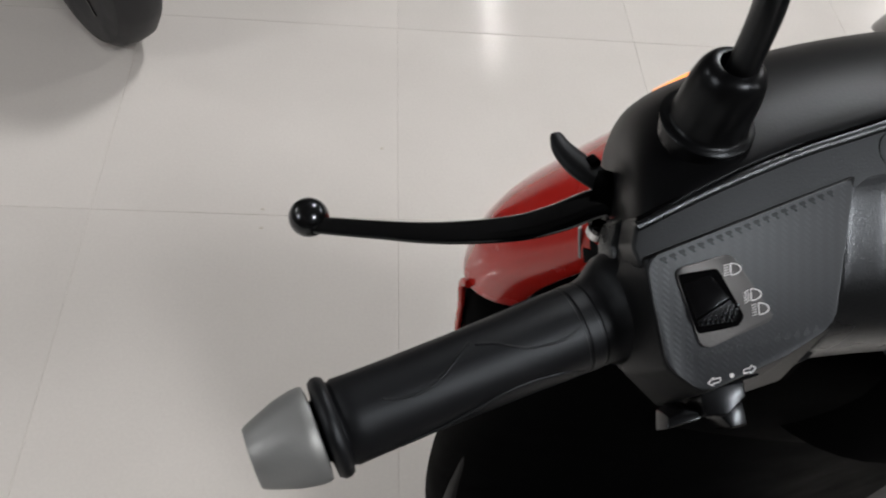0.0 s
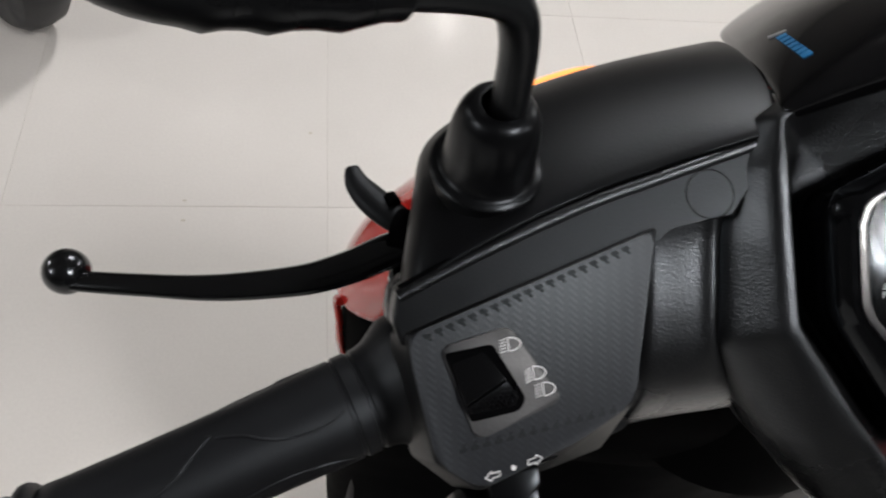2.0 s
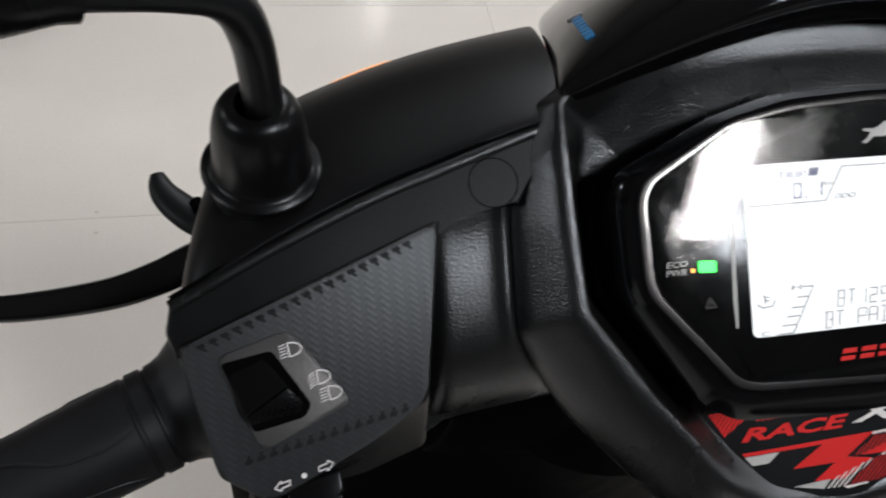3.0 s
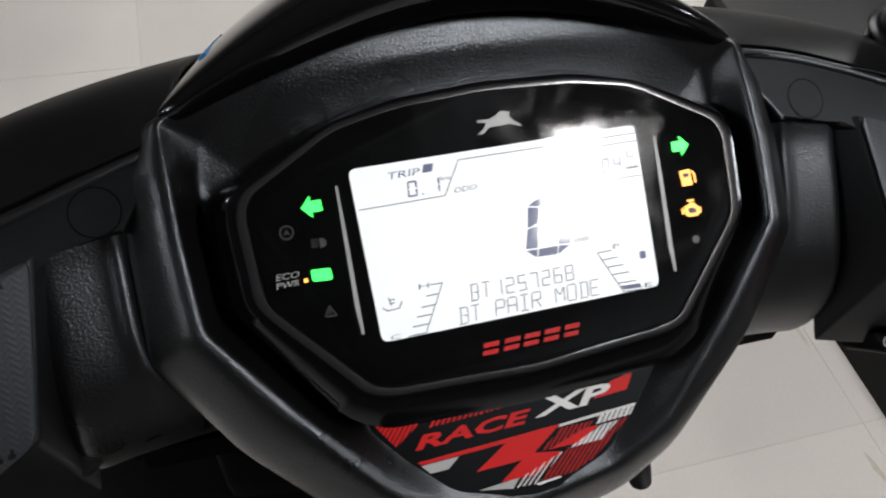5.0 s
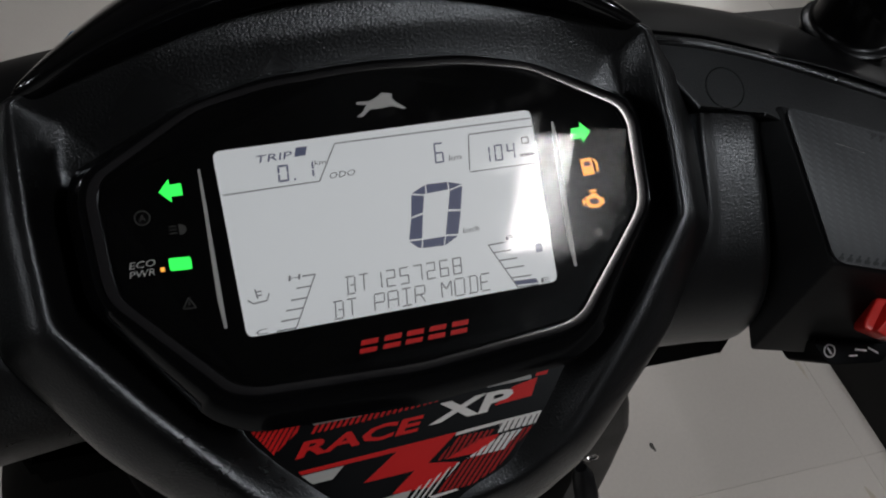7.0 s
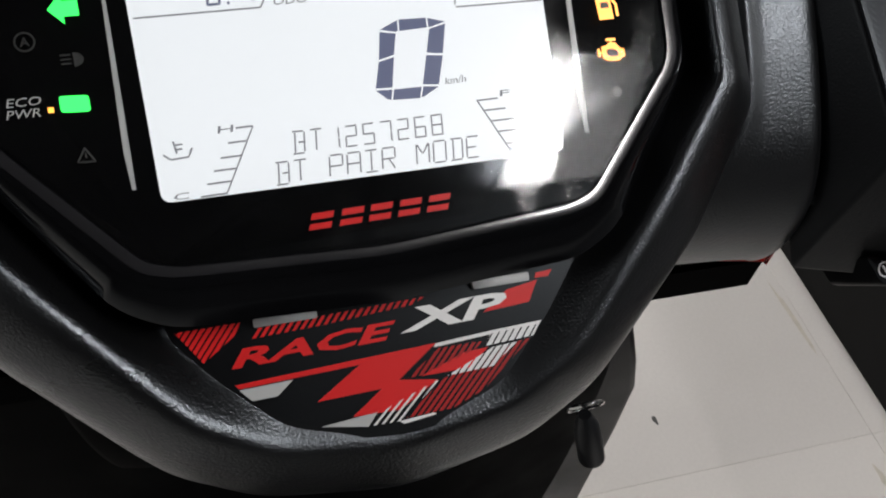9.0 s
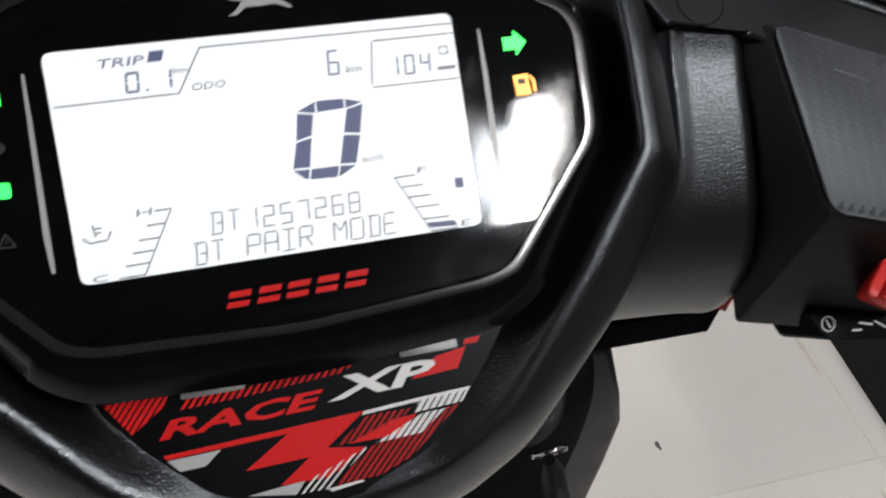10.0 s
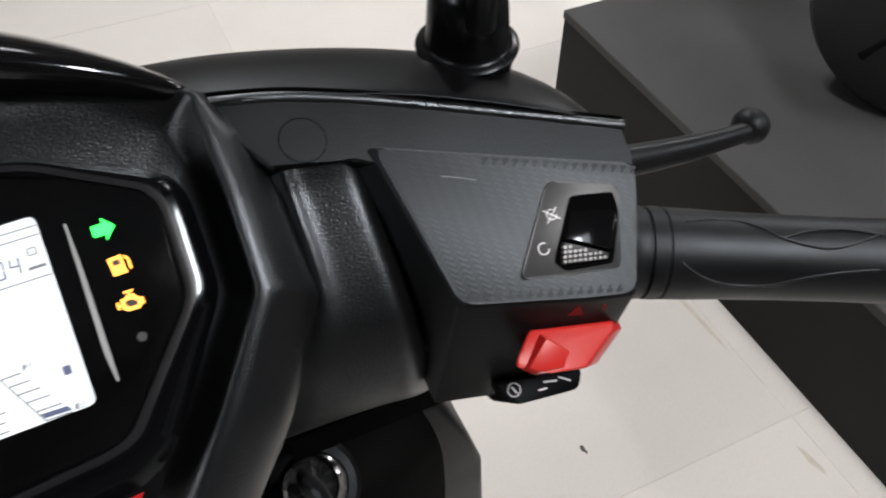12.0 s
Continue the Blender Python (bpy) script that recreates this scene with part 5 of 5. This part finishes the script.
# foot and dots are coloured pale to carry a lamp reflection
P("rocker_foot", housing([(189.8, -59.2, PW + 3.2), (203.4, -67.8, PW + 2.8), (202.6, -69.0, PW + 2.2), (186.6, -65.4, PW + 2.4)], [(189.4, -58.8, 2), (204.2, -68.0, 2), (203.0, -70.2, 2), (185.6, -66.4, 2)], 0.4), "plate", "stippled rocker foot, a lamp reflection in its grey", plate)
dots = []
for i in range(9):
    for j in range(5):
        u, v = 187.4 + 1.75 * i + 0.6 * j, -65.2 - 0.42 * i + 1.45 * j
        if v < -59.3 - (u - 189.8) * 0.632 - 0.6 and u < 202.4:
            dots.append(prism(ring_of(u, v, 0.52, 8), PW + 1.6, PW + 3.3 - 0.05 * i))
P("rocker_dots", join(dots), "decal_grey", "", plate)
sym = [(183.0 + 1.9 * math.cos(a), -58.8 + 1.9 * math.sin(a)) for a in (2 * math.pi * i / 20 for i in range(3, 20))]
P("run_symbol", join([bar_line(p, q, 0.4, PW + 1.0) for p, q in zip(sym, sym[1:])]), "print_white", "white ring symbol", plate, smooth=False)
sym = [(190.0 + 1.7 * math.cos(a), -49.4 + 1.7 * math.sin(a)) for a in (2 * math.pi * i / 20 for i in range(3, 20))]
P("stop_symbol", join([bar_line(p, q, 0.4, PW + 1.0) for p, q in zip(sym, sym[1:])] + [bar_line((187.6, -47.2), (192.4, -51.6), 0.4, PW + 1.0), bar_line((187.6, -51.6), (192.4, -47.6), 0.4, PW + 1.0)]), "print_white", "white crossed ring symbol", plate, smooth=False)


haz = P("hazard_switch", housing([(171.6, -81.9, -5.0), (201.4, -90.0, -6.5), (200.7, -93.3, -6.0), (185.0, -100.6, -3.0), (171.5, -97.0, -1.6), (162.0, -91.2, -2.6), (163.4, -88.9, -3.8)],
                                 [(183.6, -85.2, -24), (213.0, -93.2, -24), (212.6, -96.6, -24), (198.5, -104.4, -24), (185.6, -101.0, -24), (175.2, -95.0, -24), (175.6, -92.6, -24)], 1.0), "red_plastic", "bright red hazard slider switch", angle=28)
P("hazard_knob", housing([(174.4, -86.0, 0.4), (180.6, -92.8, -0.6), (177.0, -97.0, -1.2), (168.4, -95.2, -0.6), (165.4, -92.6, -0.4)],
                         [(175.0, -83.6, -7), (183.0, -93.2, -7), (178.6, -98.6, -6), (168.0, -96.2, -5), (163.8, -92.4, -5)], 0.5), "red_plastic", "faceted thumb knob", haz, angle=20)


def lower_face(x, z, h):
    """Marks on the front of the right housing, below its panel."""
    return B(0.1885 + (0.974 * x - 0.228 * h) * 0.001, -0.0644 - (0.20 * x + 0.974 * h) * 0.001, -0.0502 + (z - 0.2 * x) * 0.001)


P("hazard_symbol", prism([(-2.9, -2.0), (2.9, -2.6), (0.8, 3.2)], -0.4, 0.35, to=lower_face), "mark_red", "red triangle symbol", smooth=False)
P("hazard_symbol_dot", prism([(x + 10.0, z * 1.5) for x, z in ring_of(0, 0.6, 0.8, 12)], -0.6, 0.5, to=lower_face), "mark_red", smooth=False)
start = P("starter_button", prism(rounded([(161, -96), (195, -104), (191, -111), (166, -107)], 2.5), -54, -30, bevel=2, segs=3), "face_black", "black starter button")
sym = ring_of(167.6, -101.8, 2.4, 18)
P("starter_symbol", join([bar_line(p, q, 0.45, -29.8) for p, q in zip(sym, sym[1:] + sym[:1])] + [bar_line((167.0, -100.4), (168.2, -103.2), 0.6, -29.8), bar_line((179, -103.5), (184, -105), 0.7, -29.8), bar_line((176, -105.5), (179.5, -106), 0.6, -29.8), bar_line((185, -104), (189, -107), 0.5, -29.8)]), "print_white", "white ring symbol", start, smooth=False)

# ---- body below the handlebar ----
W = lambda x, y, z: Vector((x, y, z))
# inner leg shield
sh = []
for z, y, hw in ((0.965, 0.030, 0.10), (0.95, 0.026, 0.135), (0.90, 0.032, 0.152), (0.82, 0.046, 0.192), (0.74, 0.056, 0.224), (0.66, 0.062, 0.236), (0.58, 0.064, 0.242), (0.45, 0.066, 0.242), (0.32, 0.070, 0.22)):
    sh.append([(x * hw - 0.002, y + dy, z) for x, dy in ((-1.0, 0.045), (-1.0, 0.02), (-0.93, 0.0), (-0.6, -0.010), (-0.25, -0.03), (0, -0.034), (0.25, -0.03), (0.6, -0.010), (0.93, 0.0), (1.0, 0.02), (1.0, 0.045))])
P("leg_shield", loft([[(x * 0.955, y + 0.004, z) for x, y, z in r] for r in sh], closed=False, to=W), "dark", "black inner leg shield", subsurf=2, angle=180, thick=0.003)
for s in (-1, 1):
    # raised border down each side of the shield
    k = 1.0 if s > 0 else 0.93
    lines = [(0.168, 0.800), (0.198, 0.792), (0.223, 0.722), (0.2345, 0.680), (0.2385, 0.610), (0.242, 0.450), (0.230, 0.330), (0.200, 0.325), (0.193, 0.420), (0.188, 0.600), (0.180, 0.700)]
    bm = bmesh.new()
    front = [bm.verts.new((s * x * k + 0.005, 0.071, z)) for x, z in lines]
    back = [bm.verts.new((s * x * k + 0.005, 0.115, z)) for x, z in lines]
    bm.faces.new(front)
    bm.faces.new(back[::-1])
    for i in range(len(lines)):
        j = (i + 1) % len(lines)
        bm.faces.new((front[i], front[j], back[j], back[i]))
    bmesh.ops.recalc_face_normals(bm, faces=bm.faces)
    bmesh.ops.bevel(bm, geom=[e for e in bm.edges if abs(e.verts[0].co.y - 0.071) < 0.001 and abs(e.verts[1].co.y - 0.071) < 0.001], offset=0.007, segments=3, profile=0.5, affect="EDGES")
    P("shield_border", bm, "under", "raised satin black border of the leg shield")
# matt upper panel under the handlebar
up = []
for z, y in ((0.968, 0.012), (0.960, -0.010), (0.945, -0.016), (0.90, -0.014), (0.85, -0.004), (0.80, 0.012)):
    up.append([(x, y + 0.9 * (x - 0.01) ** 2, z) for x in (-0.105, -0.10, -0.06, -0.02, 0.02, 0.06, 0.072)])
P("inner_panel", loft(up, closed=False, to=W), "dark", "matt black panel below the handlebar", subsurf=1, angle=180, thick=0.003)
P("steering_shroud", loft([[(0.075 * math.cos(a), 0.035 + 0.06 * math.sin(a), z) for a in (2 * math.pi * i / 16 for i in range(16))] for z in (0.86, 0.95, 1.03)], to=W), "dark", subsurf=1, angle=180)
for s in (-1, 1):
    # side wing of the front body, with a red lip at its outer corner
    reach = 0.1775 if s > 0 else 0.135
    P("front_wing", block(min(s * 0.09, s * reach), max(s * 0.09, s * reach), -0.013, 0.07, 0.937, 0.964, 0.005, 3), "dark", "black ledge of the front body")
    if s > 0:
        P("wing_lip", loft([[(s * 0.146, -0.0125, 0.9655), (s * 0.146, 0.03, 0.9655), (s * 0.146, 0.03, 0.962), (s * 0.146, -0.0125, 0.9635)],
                            [(s * 0.172, -0.0135, 0.967), (s * 0.172, 0.03, 0.967), (s * 0.172, 0.03, 0.958), (s * 0.172, -0.0135, 0.9585)],
                            [(s * 0.1795, -0.0100, 0.962), (s * 0.1795, 0.03, 0.962), (s * 0.1795, 0.03, 0.950), (s * 0.1795, -0.0100, 0.950)]], to=W, cap_first=True, cap_last=True), "red_paint", "narrow red lip", angle=60)
# red front apron
ap = []
for z, hw, y0, y1 in ((0.97, 0.08, 0.12, 0.20), (0.93, 0.135, 0.115, 0.235), (0.87, 0.178, 0.125, 0.265), (0.82, 0.217, 0.140, 0.280), (0.79, 0.225, 0.148, 0.286), (0.768, 0.229, 0.150, 0.288)):
    ap.append([(x * hw, y0 + (y1 - y0) * k, z) for x, k in ((-0.80, -0.15), (-0.97, -0.05), (-1.0, 0.15), (-0.93, 0.5), (-0.6, 0.85), (0, 1.0), (0.6, 0.85), (0.93, 0.5), (1.0, 0.15), (0.97, -0.05), (0.80, -0.15))])
P("front_apron", loft(ap, closed=False, to=W), "red_paint", "glossy red front apron", subsurf=2, angle=180, thick=0.003)
ap = []
for z, hw, y0, y1 in ((0.766, 0.223, 0.150, 0.284), (0.75, 0.224, 0.150, 0.288), (0.66, 0.222, 0.15, 0.30), (0.5, 0.20, 0.15, 0.31), (0.40, 0.16, 0.16, 0.30)):
    ap.append([(x * hw, y0 + (y1 - y0) * k, z) for x, k in ((-0.80, -0.15), (-0.97, -0.05), (-1.0, 0.15), (-0.93, 0.5), (-0.6, 0.85), (0, 1.0), (0.6, 0.85), (0.93, 0.5), (1.0, 0.15), (0.97, -0.05), (0.80, -0.15))])
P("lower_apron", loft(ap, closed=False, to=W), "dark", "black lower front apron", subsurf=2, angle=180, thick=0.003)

def on_apron(a, b, h):
    """Graphics on the rear flank of the apron: a across it, b up it, h off it, in millimetres."""
    out = Vector((-0.50, -0.85, 0.13)).normalized()
    along = Vector((0.85, -0.50, 0)).normalized()
    up_a = out.cross(along)
    if up_a.z < 0:
        up_a = -up_a
    return Vector((-0.1623, 0.1145, 0.8629)) + (along * a + up_a * b + out * h) * 0.001


P("apron_graphic", prism([(4, -2), (16, 2), (20, 12), (11, 10), (9, 16), (2, 18), (5, 10), (0, 9)], -3, 0.9, to=on_apron), "decal_black", "black printed graphic", smooth=False)
P("apron_line", prism([(-0.4, 0), (0.8, 0), (-6.5, 23), (-7.7, 23)], -3, 0.9, to=on_apron), "decal_grey", "thin grey printed line", smooth=False)


for s in (-1, 1):
    P("apron_border", tube(smooth_path([(s * 0.222, 0.150, 0.775), (s * 0.2245, 0.160, 0.762), (s * 0.2225, 0.158, 0.735), (s * 0.2215, 0.158, 0.705), (s * 0.219, 0.160, 0.68)]), 0.0032, 10, to=W), "red_paint", "thin red edge of the air intake")
P("front_wheel", lathe([(-0.05, 0.13), (-0.055, 0.17), (-0.04, 0.205), (0, 0.215), (0.04, 0.205), (0.055, 0.17), (0.05, 0.13)], (0, 0.36, 0.215), (1, 0, 0), 48), "tyre", "black front tyre on the floor")
P("front_fork", tube([(0, 0.10, 0.95), (0, 0.36, 0.215)], 0.03, 16, to=W), "dark")
# board made wide to keep floor light off the undersides
P("floor_board", block(-0.21, 0.21, -0.62, 0.12, 0.27, 0.33, 0.015), "dark")
# seat and tail, unseen behind the rider's view, added to block floor light
seat = []
for y, hw, z in ((-0.46, 0.09, 0.765), (-0.52, 0.125, 0.775), (-0.75, 0.145, 0.765), (-1.0, 0.135, 0.80), (-1.22, 0.09, 0.815)):
    seat.append([(x * hw, y, z + dz) for x, dz in ((-1.0, -0.07), (-1.02, -0.02), (-0.8, 0.0), (0, 0.008), (0.8, 0.0), (1.02, -0.02), (1.0, -0.07), (0, -0.075))])
P("seat", loft(seat, to=W, cap_first=True, cap_last=True), "satin", "long black padded seat", subsurf=1, angle=180)
tail = []
for y, hw, z0, z1 in ((-0.50, 0.10, 0.30, 0.70), (-0.62, 0.15, 0.30, 0.70), (-0.90, 0.18, 0.36, 0.70), (-1.20, 0.15, 0.50, 0.74), (-1.38, 0.07, 0.62, 0.76)):
    tail.append([(x * hw, y, z0 + (z1 - z0) * k) for x, k in ((-0.7, 0), (-1.0, 0.3), (-1.0, 0.7), (-0.8, 1), (0.8, 1), (1.0, 0.7), (1.0, 0.3), (0.7, 0))])
P("tail_body", loft(tail, to=W, cap_first=True, cap_last=True), "gloss", "glossy black tail body", subsurf=1, angle=180)
P("rear_wheel", lathe([(-0.05, 0.13), (-0.055, 0.17), (-0.04, 0.205), (0, 0.215), (0.04, 0.205), (0.055, 0.17), (0.05, 0.13)], (0, -0.93, 0.215), (1, 0, 0), 48), "tyre", "black rear tyre on the floor")
# ignition lock
LOCK, FACING = (0.1015, 0.006, 0.880), (-0.05, -0.52, 0.85)
lock = P("ignition_lock", lathe([(-0.02, 0.024), (0.008, 0.0235), (0.011, 0.021), (0.0115, 0.017), (0.008, 0.016), (0.008, 0.006)], LOCK, FACING, 40), "under", "black ignition lock surround")
P("lock_ring", lathe([(0.008, 0.0165), (0.0125, 0.016), (0.0138, 0.0145), (0.012, 0.0125), (0.007, 0.0115), (0.006, 0.004)], LOCK, FACING, 40), "chrome", "chrome lock ring", lock)
key = tagged(empty("ignition_key", (0.1015, -0.004, 0.893)), "key with a black plastic head in the ignition lock", "key")
V3 = lambda x, y, z: Vector((x, y, z))
along = Vector(FACING).normalized()
root = Vector(LOCK) + along * 0.008
part("key_blade", tube([tuple(root), tuple(root + along * 0.018)], [0.0034, 0.0034], 12, to=V3, flatten=0.45), MAT["chrome"], key)
head = [root + along * k for k in (0.014, 0.017, 0.024, 0.034, 0.041, 0.044)]
part("key_head", tube([tuple(p) for p in head], [0.0055, 0.0085, 0.0115, 0.0115, 0.0085, 0.003], 20, to=V3, flatten=0.42, up=Vector((0.8, 0.2, 0.3))), MAT["rubber"], key, "black plastic key head")
loop_at = Vector((0.1035, -0.0315, 0.8945))
part("key_ring", tube([tuple(loop_at + Vector((0.0075 * math.cos(a), -0.003 * math.sin(a), 0.0085 * math.sin(a)))) for a in (2 * math.pi * i / 24 for i in range(25))], 0.0011, 8, to=V3, caps=False), MAT["chrome"], key, "chrome split ring")
part("key_fob", tube([tuple(loop_at + Vector(d)) for d in ((0.001, -0.001, -0.006), (0.003, -0.003, -0.013), (0.006, -0.006, -0.024), (0.009, -0.009, -0.036), (0.0095, -0.0095, -0.039))], [0.003, 0.0055, 0.0062, 0.0062, 0.004], 18, to=V3), MAT["rubber"], key, "black hanging fob")
# bag hook
P("bag_hook", tube(smooth_path([(0.040, 0.062, 0.592), (0.040, 0.030, 0.588), (0.040, 0.012, 0.596), (0.040, 0.008, 0.612)]), 0.006, 12, to=W), "silver", "pale metal bag hook")

# ---- marks on the floor ----
def floor_mark(name, label, pts, mat):
    bm = bmesh.new()
    bm.faces.new([bm.verts.new((x, y, 0.0004)) for x, y in pts])
    return tagged(part(name, bm, MAT[mat]), label, "floor mark", kind="structure")


def blob(x, y, rx, ry, turn, seed):
    rnd = random.Random(seed)
    t = radians(turn)
    out = []
    for i in range(14):
        a = 2 * math.pi * i / 14
        r = 0.75 + 0.5 * rnd.random()
        p, q = rx * r * math.cos(a), ry * r * math.sin(a)
        out.append((x + p * math.cos(t) - q * math.sin(t), y + p * math.sin(t) + q * math.cos(t)))
    return out


floor_mark("trim_speck", "small dark speck on a floor tile", blob(0.594, 0.326, 0.004, 0.009, 10, 1), "stain_dark")
floor_mark("trim_stain", "faint brown scuff on a floor tile", blob(0.9485, 0.47, 0.0045, 0.085, 3, 2), "stain")
floor_mark("trim_stain", "faint brown scuff on a floor tile", blob(0.935, 0.145, 0.006, 0.03, 8, 3), "stain")
for x, y, k in ((-0.501, 0.837, 4), (-0.266, 1.016, 5), (-0.50, 0.79, 6)):
    floor_mark("trim_speck", "faint speck on a floor tile", blob(x, y, 0.004, 0.003, 0, k), "stain")

# ---- floor tiles, one by one ----
half = TILE / 2 - 0.0006
bm = bmesh.new()
b0 = [bm.verts.new((x, y, -0.004)) for x, y in ((-half, -half), (half, -half), (half, half), (-half, half))]
b1 = [bm.verts.new((x, y, -0.0008)) for x, y in ((-half, -half), (half, -half), (half, half), (-half, half))]
h2 = half - 0.0004
b2 = [bm.verts.new((x, y, 0)) for x, y in ((-h2, -h2), (h2, -h2), (h2, h2), (-h2, h2))]
bm.faces.new(b2)
for lo, hi in ((b0, b1), (b1, b2)):
    for i in range(4):
        bm.faces.new((lo[i], lo[(i + 1) % 4], hi[(i + 1) % 4], hi[i]))
tile_mesh = mesh_from("tile", bm, MAT["tile"], smooth=False)
for i in range(-11, 11):
    for j in range(-11, 15):
        if -5 <= i <= 7 and -5 <= j <= 9:
            t = new("tile", tile_mesh)
            t.location = (TX + TILE * (i + 0.5), TY + TILE * (j + 0.5), 0)
            t.parent = floor
far = bmesh.new()
for i in range(-11, 12):
    for j in range(-11, 15):
        if not (-5 <= i <= 7 and -5 <= j <= 9):
            x, y = TX + TILE * (i + 0.5), TY + TILE * (j + 0.5)
            far.faces.new([far.verts.new((x + a * h2, y + b * h2, 0)) for a, b in ((-1, -1), (1, -1), (1, 1), (-1, 1))])
tagged(part("far_tiles", far, MAT["tile"], floor), kind="stuff")
